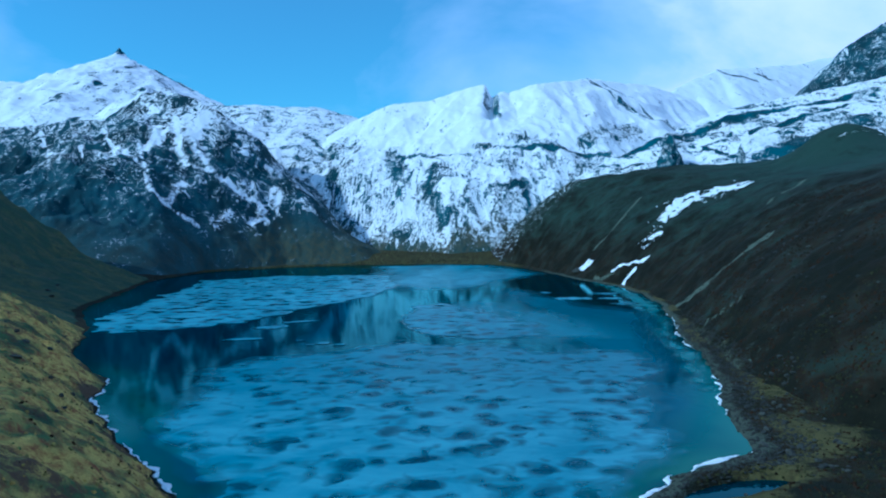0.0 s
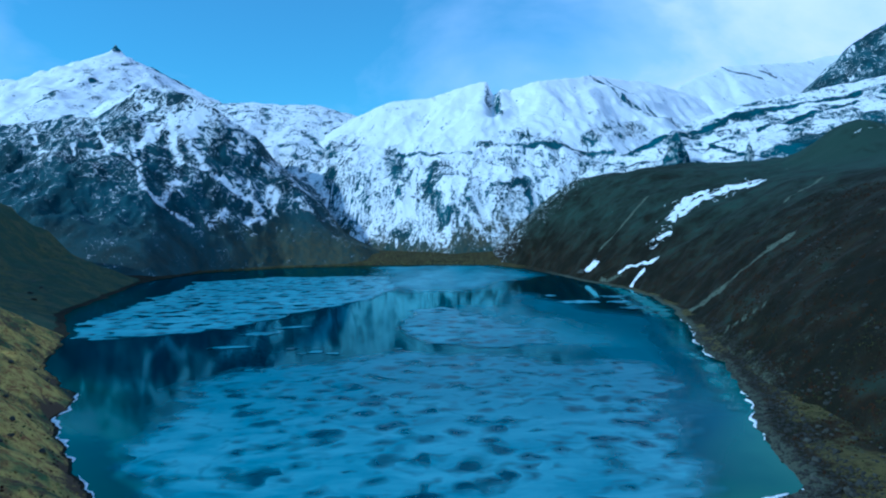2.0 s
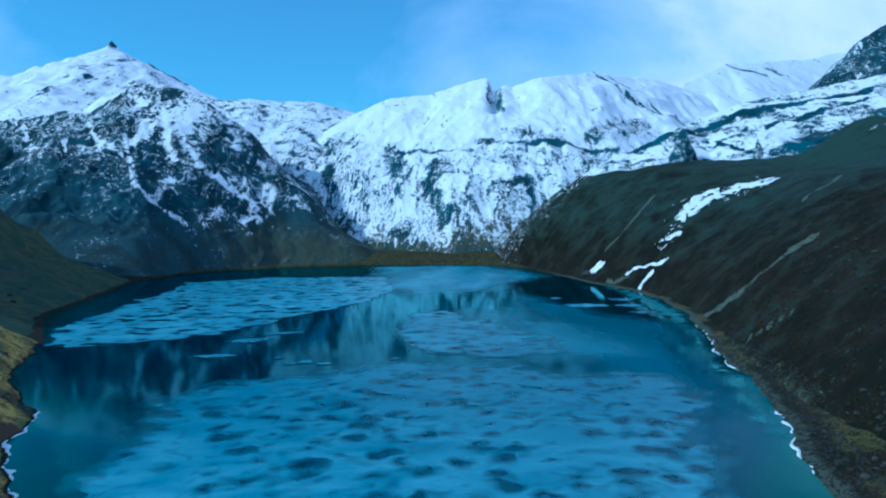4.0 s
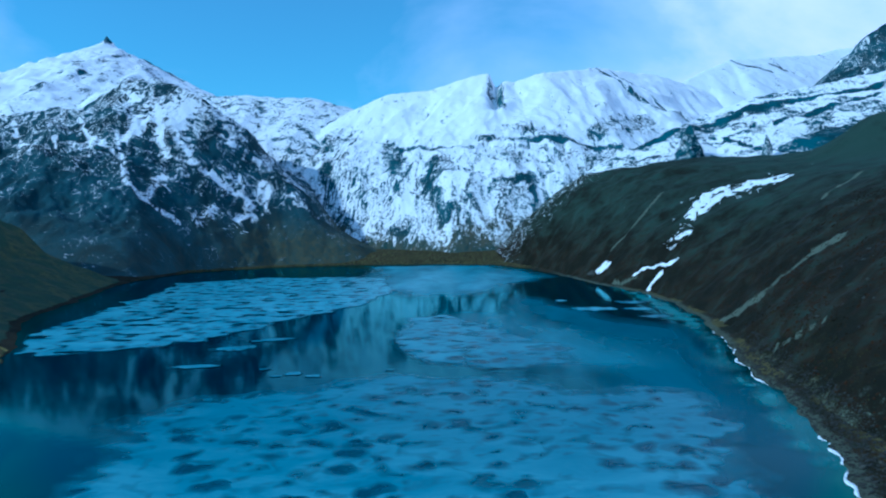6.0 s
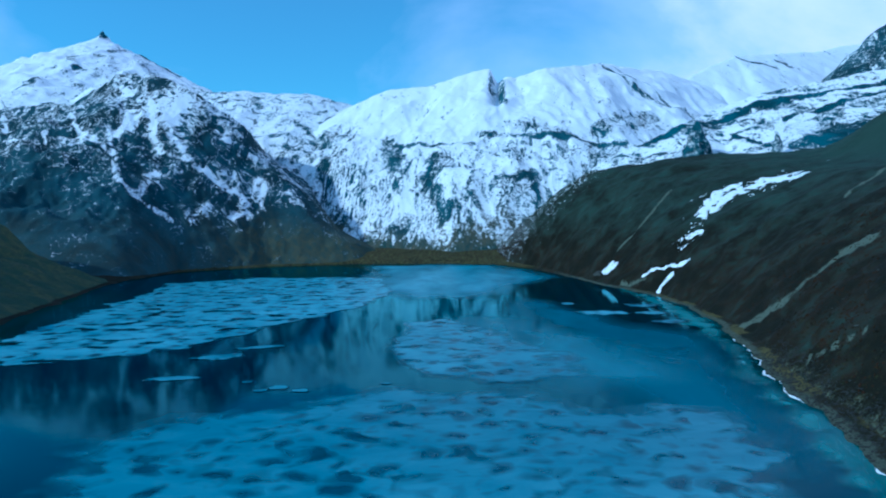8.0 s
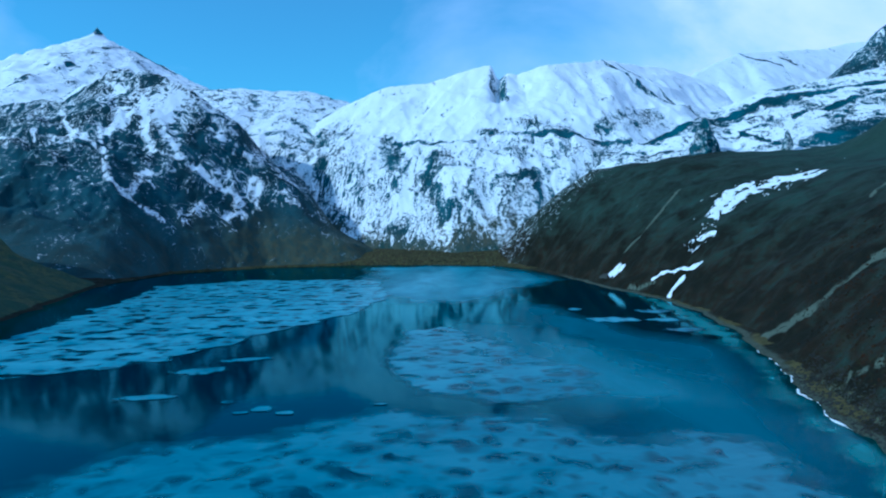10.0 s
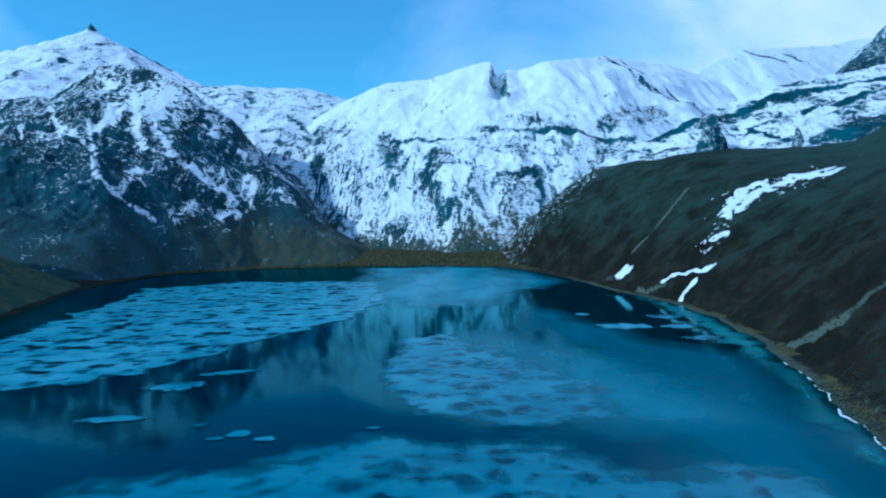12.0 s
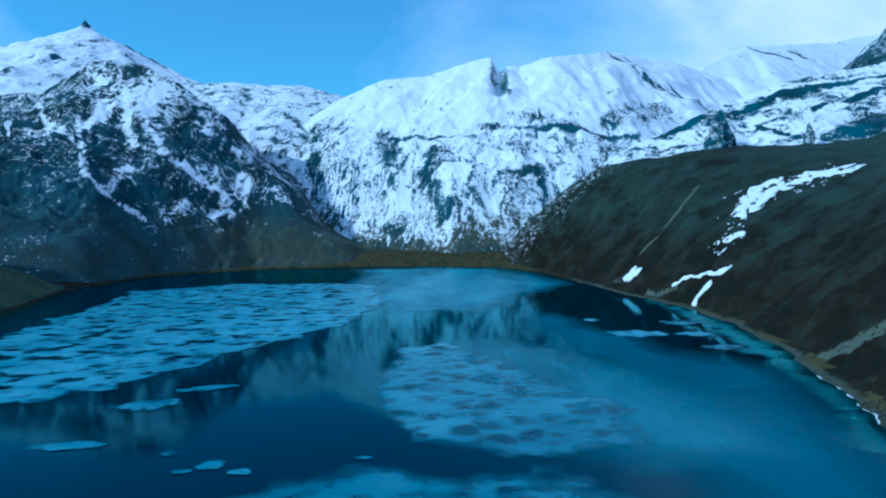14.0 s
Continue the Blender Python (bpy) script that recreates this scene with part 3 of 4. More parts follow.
BANDS = [(482, 1331, 571, 1357, 6.6), (571, 1357, 660, 1347, 6.6), (660, 1347, 742, 1345, 6.4), (742, 1345, 815, 1352, 6.2), (585, 1280, 697, 1303, 4),
         (697, 1303, 789, 1312, 4), (350, 1285, 394, 1296, 6), (394, 1296, 463, 1321, 6), (594, 1188, 654, 1198, 4.5), (654, 1198, 721, 1217, 4.6),
         (481, 1289, 521, 1205, 3), (521, 1205, 559, 1155, 3)]
ROCK_EAST = [(925, 2290, 948, 2265, 7), (948, 2265, 1059, 2271, 7), (1083, 2319, 1125, 2310, 8), (760, 2215, 800, 2230, 7)]
SNOW_HILL = [(246, 806, 255, 792, 2.5), (239, 984, 249, 989, 1.6), (254, 971, 271, 982, 1.3), (432, 914, 442, 890, 2.4), (520, 880, 575, 868, 5), (545, 900, 600, 890, 4)]
SCREE_HILL = [(198, 543, 206, 531, 3.4), (206, 531, 245, 528, 2.1), (245, 528, 246, 508, 4.2), (201, 910, 238, 916, 1.5), (238, 916, 279, 952, 1.5),
              (185, 834, 202, 801, 1.5), (193, 556, 200, 543, 4.5), (170, 433, 180, 408, 0.8), (310, 640, 372, 690, 1.6)]


def patchy(x, y, size, seed, lo, hi):
    return step(lo, hi, fbm(x, y, size, 4, seed))


def c_dark(x, y, z, s):
    """Snow on the dark crag: thin below, thick in the gullies and behind the crest."""
    c = 0.185 + 0.11 * step(60, 160, z) + 0.14 * step(150, 300, z) + 0.08 * step(95, 40, z) * patchy(x, y, 60, 303, 0.0, 0.3) + 0.03 * step(290, 380, z)
    c = c + 0.17 * step(-450, -330, x) * patchy(x, y, 45, 307, -0.2, 0.25) * step(45, 80, z) + 0.16 * patchy(x, y, 130, 301, 0.0, 0.4) * step(110, 220, z) - 0.1 * step(0.9, 1.6, s)
    c = c + 0.6 * step(-10, 60, y - np.interp(x, [p[0] for p in CREST_SPUR], [p[1] for p in CREST_SPUR])) * step(-640, -730, x)
    # the slight extra cover on the eastern half imitates haze
    return np.clip(c + 0.33 * stroke(x, y, SNOW_DARK, 0.5) + 0.05 * step(-540, -420, x) * step(40, 90, z) + 0.05 * stroke(x, y, WASH_DARK), 0, 1)


def c_west(x, y, z, s):
    c = 0.84 - 0.18 * step(0.7, 1.3, s) - 0.3 * patchy(x, y, 90, 305, 0.22, 0.5) - 0.2 * step(-1130, -1060, x) * (0.5 + 0.8 * patchy(x, y, 50, 309, -0.1, 0.3))
    return np.clip(c - 0.5 * stroke(x, y, [(-1130, 2365, -1125, 2335, 16), (-1000, 2355, -960, 2330, 16), (-960, 2340, -860, 2300, 10)]), 0, 1)


def tree_line(x, y):
    """The height below which scrub covers the cliff's foot; lowest at the valley's end."""
    return np.interp(x, [-300, -200, -90, 0, 75, 200], [95, 66, 44, 66, 84, 96]) + 22 * fbm(x, y * 0.5, 60, 3, 341)


def c_main(x, y, z, s):
    """Smooth snow above the bench, streaks and ledges below it."""
    low = 0.49 + 0.14 * patchy(x, y, 80, 311, -0.1, 0.4) - 0.21 * step(12, -40, z - tree_line(x, y)) - 0.12 * step(45, 20, z) - 0.06 * step(60, 200, x)
    high = 0.76 - 0.12 * step(1.0, 1.7, s) - 0.14 * patchy(x, y, 70, 312, 0.3, 0.55)
    c = low + (high - low) * step(190, 262, z + 30 * fbm(x, y, 50, 3, 319))
    return np.clip(c - 0.36 * stroke(x, y, ROCK_MAIN, 0.5) - 0.2 * stroke(x, y, ROCK_FACE, 1.3) - 0.36 * stroke(x, y, ROCK_SADDLE, 0.6) - 0.29 * stroke(x, y, SPECKLED), 0, 1)


def c_back(x, y, z, s):
    low = 0.49 + 0.14 * patchy(x, y, 80, 313, -0.1, 0.4) - 0.36 * step(62, 15, z)
    high = 0.61 - 0.18 * patchy(x, y, 60, 314, 0.05, 0.4)
    return np.clip(low + (high - low) * step(190, 290, z) - 0.2 * stroke(x, y, ROCK_BACK), 0, 1)


def c_east(x, y, z, s):
    return np.clip(0.80 - 0.2 * patchy(x, y, 60, 315, 0.2, 0.5) - 0.5 * stroke(x, y, ROCK_EAST, 0.6), 0, 1)


def c_shelf(x, y, z, s):
    c = 0.62 - 0.22 * patchy(x + y, y * 2, 90, 316, -0.1, 0.3) - 0.2 * step(170, 130, z)
    c = c - 0.2 * stroke(x, y, [(520, 1345, 610, 1350, 18), (600, 1190, 760, 1235, 24), (400, 1285, 470, 1300, 14)])
    return np.clip(c - 0.55 * stroke(x, y, BANDS, 0.5), 0, 1)


def c_peak(x, y, z, s):
    return np.clip(0.32 + 0.25 * patchy(x, y, 80, 317, 0, 0.4), 0, 1)


def c_hill(x, y, z, s):
    c = 0.34 * stroke(x, y, SNOW_HILL, 0.5) + 0.10 * step(120, 165, z) * step(950, 1150, y)
    c = c + 0.36 * step(1060, 1210, y + 0.35 * (z - 60)) * step(330, 200, x)
    return c


def s_hill(x, y, z, s):
    d = shore(x, y)
    c = 1.1 * stroke(x, y, SCREE_HILL, 0.1) + 0.5 * step(20, 6, d) * step(650, 400, y) + 0.3 * step(40, 22, d) * step(330, 230, y)
    return c + 0.22 * patchy(x, y, 45, 318, 0.05, 0.45) * step(500, 400, y)


def s_bank(x, y, z, s):
    return 0.5 * patchy(x, y, 30, 321, 0.05, 0.4) + 0.4 * step(9, 2, shore(x, y))


def t_bank(x, y, z, s):
    """Dark green growth in the gully and in the hollows of the bank."""
    return 0.85 * gully(x, y) + 0.10 + 0.2 * patchy(x, y, 34, 325, 0.0, 0.4)


def d_hill(x, y, z, s):
    """Dry grass on the foot of the eastern slope."""
    return (0.55 * step(20 + 22 * step(300, 230, y), 6, shore(x, y)) + 0.12 * patchy(x, y, 60, 331, 0.1, 0.4)) * step(640, 420, y)


def t_hill(x, y, z, s):
    """Short green turf on the upper and farther slope; its paler teal also stands in for haze."""
    return 0.14 + 0.34 * step(480, 950, y + 1.5 * z) * step(15, 90, z) + 0.3 * step(340, 470, x)


def hill(xs, ys, height, cover, scree, mat, label, dry=zero, turf=zero):
    ob = grid_mesh("hillside", xs, ys, height, {"cover": cover, "scree": scree, "dry": dry, "turf": turf}, mat, under)
    return tagged(ob, label, "hill")


def mountain(xs, ys, height, cover, green, mat, label):
    ob = grid_mesh("mountain", xs, ys, height, {"cover": cover, "green": green}, mat, under)
    return tagged(ob, label, "mountain")


def green_below(lo, hi):
    return lambda x, y, z, s: step(hi, lo, z + 30 * fbm(x, y, 90, 3, 202))


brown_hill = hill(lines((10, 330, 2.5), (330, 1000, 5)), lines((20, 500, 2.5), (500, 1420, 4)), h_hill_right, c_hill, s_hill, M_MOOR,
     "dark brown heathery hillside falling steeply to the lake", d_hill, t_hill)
gold_bank = hill(lines((-420, -50, 2)), lines((-40, 580, 2)), h_bank_left, zero, s_bank, M_GOLD,
     "steep grassy bank of golden brown turf above the lake", turf=t_bank)
olive_spur = hill(lines((-700, -200, 4)), lines((430, 1050, 4)), h_spur_left, zero, s_bank, M_SPUR,
     "olive green spur running down to the lake")
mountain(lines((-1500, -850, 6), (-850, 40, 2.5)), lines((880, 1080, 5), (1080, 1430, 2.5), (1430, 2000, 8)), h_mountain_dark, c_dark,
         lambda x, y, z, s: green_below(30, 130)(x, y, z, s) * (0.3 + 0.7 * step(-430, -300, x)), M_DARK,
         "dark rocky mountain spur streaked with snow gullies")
mountain(lines((-2200, -700, 6)), lines((1500, 2420, 6)), h_mountain_west, c_west, zero, M_SNOW,
         "broad snow covered peak with a small rock summit")
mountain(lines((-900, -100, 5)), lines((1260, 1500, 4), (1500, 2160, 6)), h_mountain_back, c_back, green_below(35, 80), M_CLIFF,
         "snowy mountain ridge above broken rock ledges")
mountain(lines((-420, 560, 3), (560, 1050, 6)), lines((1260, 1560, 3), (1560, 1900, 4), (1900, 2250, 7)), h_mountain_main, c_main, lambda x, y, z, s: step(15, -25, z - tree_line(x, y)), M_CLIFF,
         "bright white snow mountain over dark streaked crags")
mountain(lines((480, 1700, 6)), lines((1650, 2680, 6)), h_mountain_east, c_east, zero, M_SNOW,
         "long snow covered ridge with a few rocks on its crest")
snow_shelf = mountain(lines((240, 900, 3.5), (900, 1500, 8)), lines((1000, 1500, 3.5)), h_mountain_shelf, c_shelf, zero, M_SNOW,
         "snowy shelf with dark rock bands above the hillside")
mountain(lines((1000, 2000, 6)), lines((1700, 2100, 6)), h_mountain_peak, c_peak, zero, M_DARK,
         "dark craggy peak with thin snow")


def rock_knoll(owner, x, y, foot, high, wide, seed):
    """A steep dark rock standing out of the snow."""
    bm = bmesh.new()
    rings, seg = 9, 18
    rows = []
    for k in range(rings):
        t = k / (rings - 1)
        row = []
        for i in range(seg):
            a = 2 * math.pi * i / seg
            r = wide * ((1 - t) ** 0.65 * 0.95 + 0.05)
            p = Vector((r * math.cos(a), 0.8 * r * math.sin(a), high * t))
            p += 0.45 * r * noise.noise_vector(p * (2.2 / wide) + Vector((seed, 3.7, 1.1)))
            row.append(bm.verts.new(p))
        rows.append(row)
    for lo, hi in zip(rows, rows[1:]):
        for i in range(seg):
            bm.faces.new((lo[i], lo[(i + 1) % seg], hi[(i + 1) % seg], hi[i]))
    bm.faces.new(rows[-1])
    me = bpy.data.meshes.new("rock_knoll")
    bm.to_mesh(me)
    bm.free()
    me.attributes.new("cover", "FLOAT", "POINT").data.foreach_set("value", np.full(len(me.vertices), 0.32, np.float32))
    me.materials.append(M_CLIFF)
    ob = new("rock_knoll", me)
    ob.parent, ob.location = owner, (x, y, foot)
    return tagged(ob, "steep dark rock knoll standing out of the snow")


rock_knoll(snow_shelf, 405, 1200, 155, 72, 25, 2.0)
rock_knoll(snow_shelf, 514, 1160, 155, 47, 11, 9.0)


# ---- ice on the lake ----
def sheet_mesh(name, x0, x1, y0, y1, cell, inside, top, mat, edge_width, split=False):
    """A thin sheet where inside(x, y) > 0, cut along that line, with its rim turned down to the water."""
    xs, ys = np.arange(x0, x1 + cell, cell), np.arange(y0, y1 + cell, cell)
    X, Y = np.meshgrid(xs, ys)
    V = inside(X, Y)
    ny, nx = V.shape
    verts, faces, edge, index = [], [], [], {}

    def corner(j, i):
        key = (j, i)
        if key not in index:
            index[key] = len(verts)
            verts.append((X[j, i], Y[j, i]))
            edge.append(V[j, i])
        return index[key]

    def cross(a, b):
        key = (a, b) if a < b else (b, a)
        if key not in index:
            t = V[a] / (V[a] - V[b])
            index[key] = len(verts)
            verts.append((X[a] + t * (X[b] - X[a]), Y[a] + t * (Y[b] - Y[a])))
            edge.append(0.0)
        return index[key]

    pos = V > 0
    some = pos[:-1, :-1] | pos[:-1, 1:] | pos[1:, 1:] | pos[1:, :-1]
    for j, i in zip(*np.nonzero(some)):
        ring = [(j, i), (j, i + 1), (j + 1, i + 1), (j + 1, i)]
        poly = []
        for a, b in zip(ring, ring[1:] + ring[:1]):
            if pos[a]:
                poly.append(corner(*a))
            if pos[a] != pos[b]:
                poly.append(cross(a, b))
        if len(poly) >= 3:
            faces.append(poly)
    co, edge = np.array(verts), np.array(edge)
    if not split:
        return sheet_piece(name, co, edge, faces, top, mat, edge_width)
    # one object for each piece that hangs together
    root = list(range(len(verts)))

    def find(k):
        while root[k] != k:
            root[k] = root[root[k]]
            k = root[k]
        return k

    for f in faces:
        for k in f[1:]:
            root[find(k)] = find(f[0])
    groups = {}
    for f in faces:
        groups.setdefault(find(f[0]), []).append(f)
    pieces = []
    for fs in groups.values():
        if len(fs) < 8:
            continue
        used = sorted({k for f in fs for k in f})
        remap = {k: n for n, k in enumerate(used)}
        pieces.append(sheet_piece(name, co[used], edge[used], [[remap[k] for k in f] for f in fs], top, mat, edge_width))
    return pieces


def sheet_piece(name, co, edge, faces, top, mat, edge_width, thickness=0.35):
    z = top(co[:, 0], co[:, 1], edge)
    me = bpy.data.meshes.new(name)
    me.from_pydata(np.column_stack([co, z]).tolist(), [], faces)
    me.attributes.new("edge", "FLOAT", "POINT").data.foreach_set("value", np.clip(np.array(edge, np.float32) / edge_width, 0, 1))
    thin = step(235, 350, co[:, 1]) * step(660, 580, co[:, 1]) * step(-190, -130, co[:, 0]) * 0.40 + 0.22 * step(-40, -70, co[:, 1] - 500 - 0.5 * co[:, 0]) + 0.18 * step(-150, -260, co[:, 0])
    me.attributes.new("thin", "FLOAT", "POINT").data.foreach_set("value", np.asarray(thin, np.float32))
    for p in me.polygons:
        p.use_smooth = True
    me.materials.append(mat)
    ob = new(name, me)
    thick = ob.modifiers.new("thickness", "SOLIDIFY")
    thick.thickness, thick.offset = thickness, -1
    return ob


def flat_ice(x, y, e):
    return np.full(x.shape, 0.30)


NEAR_SHEET = [(-60, 100), (-80, 150), (-95, 200), (-106, 233), (-124, 297), (-130, 350), (-113, 386), (-74, 398), (-41, 415), (-24, 421), (-3, 412), (27, 422),
              (45, 404), (62, 386), (82, 389), (107, 390), (121, 381), (118, 340), (100, 300), (90, 260), (75, 215), (52, 170), (35, 120)]
MIDDLE_SHEET = [(-37, 520), (-32, 486), (-20, 463), (-15, 441), (5, 430), (16, 418), (31, 421), (49, 432), (68, 436), (73, 454), (74, 475), (69, 494),
                (52, 515), (38, 559), (19, 591), (-1, 622), (-27, 607)]
FAR_SHEET = [(-240, 474), (-175, 506), (-142, 560), (-123, 601), (-97, 645), (-76, 718), (-58, 800), (-80, 955), (-102, 990), (-259, 1000), (-341, 938),
             (-315, 760), (-300, 630), (-292, 492)]


def ragged(pts, wide, seed, holes):
    def inside(x, y):
        d = -outline_distance(x, y, pts)
        d = d + wide * fbm(x, y, 45, 4, seed) + 0.35 * wide * fbm(x * 0.6, y, 9, 3, seed + 5)
        pools = fbm(x * 0.62, y, 13, 2, seed + 11)
        d = np.minimum(d, (holes - pools) * 14)
        return np.minimum(d, -shore(x, y) - 4)
    return inside


ICE = [("NEAR", NEAR_SHEET, (-150, 140, 95, 440), 2.0, 14, 401, "pale blue sheet of thin ice with dark melt pools"),
       ("MIDDLE", MIDDLE_SHEET, (-60, 100, 400, 640), 2.0, 12, 421, "thin blue ice sheet breaking up in the lake's middle"),
       ("FAR", FAR_SHEET, (-370, -30, 450, 1020), 2.5, 14, 441, "long pale ice sheet with scattered melt holes")]
for key, pts, (x0, x1, y0, y1), cell, wide, seed, label in ICE:
    for ob in sheet_mesh("ice_sheet", x0, x1, y0, y1, cell, ragged(pts, wide, seed, {"FAR": 0.42, "MIDDLE": 0.75, "NEAR": 1.15}[key]), flat_ice, M_ICE, {"NEAR": 24, "MIDDLE": 16, "FAR": 6}[key], True):
        tagged(ob, label if len(ob.data.polygons) > 400 else "small piece broken off a thin ice sheet", "ice", "ice sheets on the lake")


# outline of the added pale sheet that imitates the mountains' blurred reflection
SHEEN = [(-100, 850), (-115, 1000), (-140, 1200), (-20, 1225), (90, 1190), (135, 1080), (150, 960), (110, 880), (70, 800), (20, 740), (-50, 760)]


def sheen_sheet(x, y):
    d = -outline_distance(x, y, SHEEN) + 22 * fbm(x, y, 90, 4, 451)
    return np.minimum(d, -shore(x, y) - 6)


for ob in sheet_mesh("ice_sheet", -190, 170, 630, 1250, 4.0, sheen_sheet, lambda x, y, e: np.full(x.shape, 0.20), M_SHEEN, 45, True):
    tagged(ob, "pale sheet imitating the snow's reflection on rippled far water", "ice")

SKIN = [(70, 760), (90, 730), (110, 680), (150, 572), (190, 535), (180, 450), (155, 380), (130, 320), (100, 300), (75, 360), (60, 420), (70, 480), (66, 540),
        (50, 620), (50, 700)]


def skin_ice(x, y):
    d = -outline_distance(x, y, SKIN) + 14 * fbm(x, y, 50, 4, 455)
    return np.minimum(d, -shore(x, y) - 3)


for ob in sheet_mesh("ice_sheet", -80, 200, 280, 800, 4.0, skin_ice, lambda x, y, e: np.full(x.shape, 0.10), M_SKIN, 28, True):
    tagged(ob, "faint skin of new ice on the open water", "ice")


VEIL = [(-15, 600), (15, 640), (60, 610), (120, 545), (140, 470), (125, 405), (60, 405), (30, 425), (0, 440), (-25, 480), (-28, 540)]


def veil_ice(x, y):
    d = -outline_distance(x, y, VEIL) + 22 * fbm(x * 0.6, y, 45, 4, 457)
    return np.minimum(d, -shore(x, y) - 8)


for ob in sheet_mesh("ice_sheet", -70, 180, 370, 680, 3.0, veil_ice, lambda x, y, e: np.full(x.shape, 0.20), M_VEIL, 42, True):
    tagged(ob, "thin grey veil of ice round the broken sheet", "ice")


def fringe(x, y):
    """Brittle ice along the eastern shore."""
    s = -shore(x, y)
    wide = 24 * step(880, 700, y) * step(500, 560, y) + 15 * step(560, 500, y) * step(270, 310, y)
    d = np.minimum(s - 0.5, wide - s) + 10 * fbm(x * 0.4, y, 15, 4, 461) - 1.0
    return np.where(x > 0, np.minimum(d, s - 0.4), -5)


for ob in sheet_mesh("ice_sheet", 80, 220, 260, 890, 1.6, fringe, flat_ice, M_FRINGE, 8, True):
    tagged(ob, "broken greenish fringe of ice along the shore", "ice", "ice along the eastern shore")


def floe(cx, cy, rx, ry, turn, seed):
    ca, sa = math.cos(turn), math.sin(turn)

    def inside(x, y):
        u, v = (x - cx) * ca + (y - cy) * sa, -(x - cx) * sa + (y - cy) * ca
        return (1 - np.hypot(u / rx, v / ry) + 0.45 * fbm(x, y, max(5, 0.8 * ry), 3, seed)) * ry

    r = max(rx, ry) * 1.6
    ob = sheet_mesh("ice_floe", cx - r, cx + r, cy - r, cy + r, max(0.7, ry / 9), inside, flat_ice, M_ICE, 0.6 * ry)
    return tagged(ob, "drifting pale blue floe of thin ice", "ice floe", "ice floes on the lake")


FLOES = [(-135, 443, 15, 5, 0.1), (-95, 434, 4, 3, 0), (-78, 423, 5, 4.5, 0.2), (-67, 417, 4, 3, 0), (-86, 418, 4, 2, 0), (-130, 494, 15, 9, 0.3),
         (-114, 520, 16, 5, 0.35), (-30, 428, 4, 1.6, 0.2), (123, 644, 19, 14, 0), (105, 702, 7, 7, 0), (162, 640, 17, 9, 0), (166, 685, 15, 10, -0.1),
         (160, 598, 14, 8, 0)]
for k, row in enumerate(FLOES):
    floe(*row, 480 + k)


# ---- white rime along the waterline ----
def rime_material():
    m, n, l, bsdf, out = material("white_rime")
    fine = noise_tex(n, l, coords(n, l), 1.2, 5, 0.7)
    l.new(mixc(n, l, fine, (0.78, 0.82, 0.84), (0.93, 0.95, 0.96)), bsdf.inputs["Base Color"])
    bsdf.inputs["Roughness"].default_value = 0.7
    bump(n, l, fine, 0.8, 0.4, bsdf)
    return m


M_RIME = rime_material()


def rime(x0, x1, y0, y1, wide, seed):
    def inside(x, y):
        ends = step(y0, y0 + 6, y) * step(y1, y1 - 6, y)
        w = 0.5 * wide * ends * np.maximum(0.75 + 1.7 * fbm(x, y, 10, 4, seed, 0.65), 0.22 * step(0.3, 0.0, fbm(x, y, 30, 2, seed + 7)))
        return np.where((x > x0) & (x < x1), w - np.abs(shore(x, y) + 0.35 * wide), -1)

    def top(x, y, e):
        return 0.12 + 0.35 * np.clip(e, 0, 1) + 0.25 * fbm(x, y, 2.0, 2, seed + 3) * np.clip(e * 2, 0, 1)

    for ob in sheet_mesh("shore_ice", x0, x1, y0, y1, 0.7, inside, top, M_RIME, 0.5, True):
        tagged(ob, "crusted white shore ice along the waterline", "shore ice", "white ice along the shore")


rime(38, 104, 150, 222, 1.7, 501)
rime(100, 140, 250, 322, 1.0, 502)
rime(130, 165, 385, 452, 0.9, 503)
rime(150, 190, 452, 530, 0.8, 504)
rime(-125, -70, 178, 232, 1.7, 505)
rime(-195, -115, 240, 335, 1.2, 506)


# ---- snow drifts lying on the brown hillside ----
def drift_material():
    m, n, l, bsdf, out = material("drifted_snow")
    fine = noise_tex(n, l, coords(n, l), 0.5, 5, 0.7)
    l.new(mixc(n, l, fine, (0.74, 0.77, 0.80), (0.87, 0.89, 0.9)), bsdf.inputs["Base Color"])
    bsdf.inputs["Roughness"].default_value = 0.7
    bump(n, l, fine, 0.7, 0.8, bsdf)
    return m


M_DRIFT = drift_material()


def drift(marks, cell, seed, torn=1.0):
    xs = [m[0] for m in marks] + [m[2] for m in marks]
    ys = [m[1] for m in marks] + [m[3] for m in marks]
    pad = max(m[4] for m in marks) * 1.6 + 6

    def inside(x, y):
        gaps = np.minimum(0.0, 0.2 - fbm(x, y, 7, 4, seed, 0.65)) * 2.6 * torn
        return stroke(x, y, marks, 0.45 * min(1, max(torn, 0.3))) - 0.5 + 0.8 * max(torn, 0.4) * fbm(x, y, 6, 4, seed + 4, 0.7) + 0.45 * fbm(x, y, 2.6, 2, seed + 9, 0.7) + gaps

    def top(x, y, e):
        return h_hill_right(x, y) + 0.5 + 0.9 * np.clip(e, 0, 0.5)

    ob = sheet_mesh("snow_patch", min(xs) - pad, max(xs) + pad, min(ys) - pad, max(ys) + pad, cell, inside, top, M_DRIFT, 0.3, True)
    for piece in ob:
        piece.modifiers["thickness"].thickness = 1.2
        piece.parent = brown_hill
        tagged(piece, "old white snow lying on the brown slope")


drift([(271, 832, 298, 872, 5.5), (283, 846, 310, 878, 6.5), (310, 878, 326, 880, 6.5), (283, 828, 308, 849, 6.0), (301, 849, 318, 859, 6.0)], 0.9, 601)
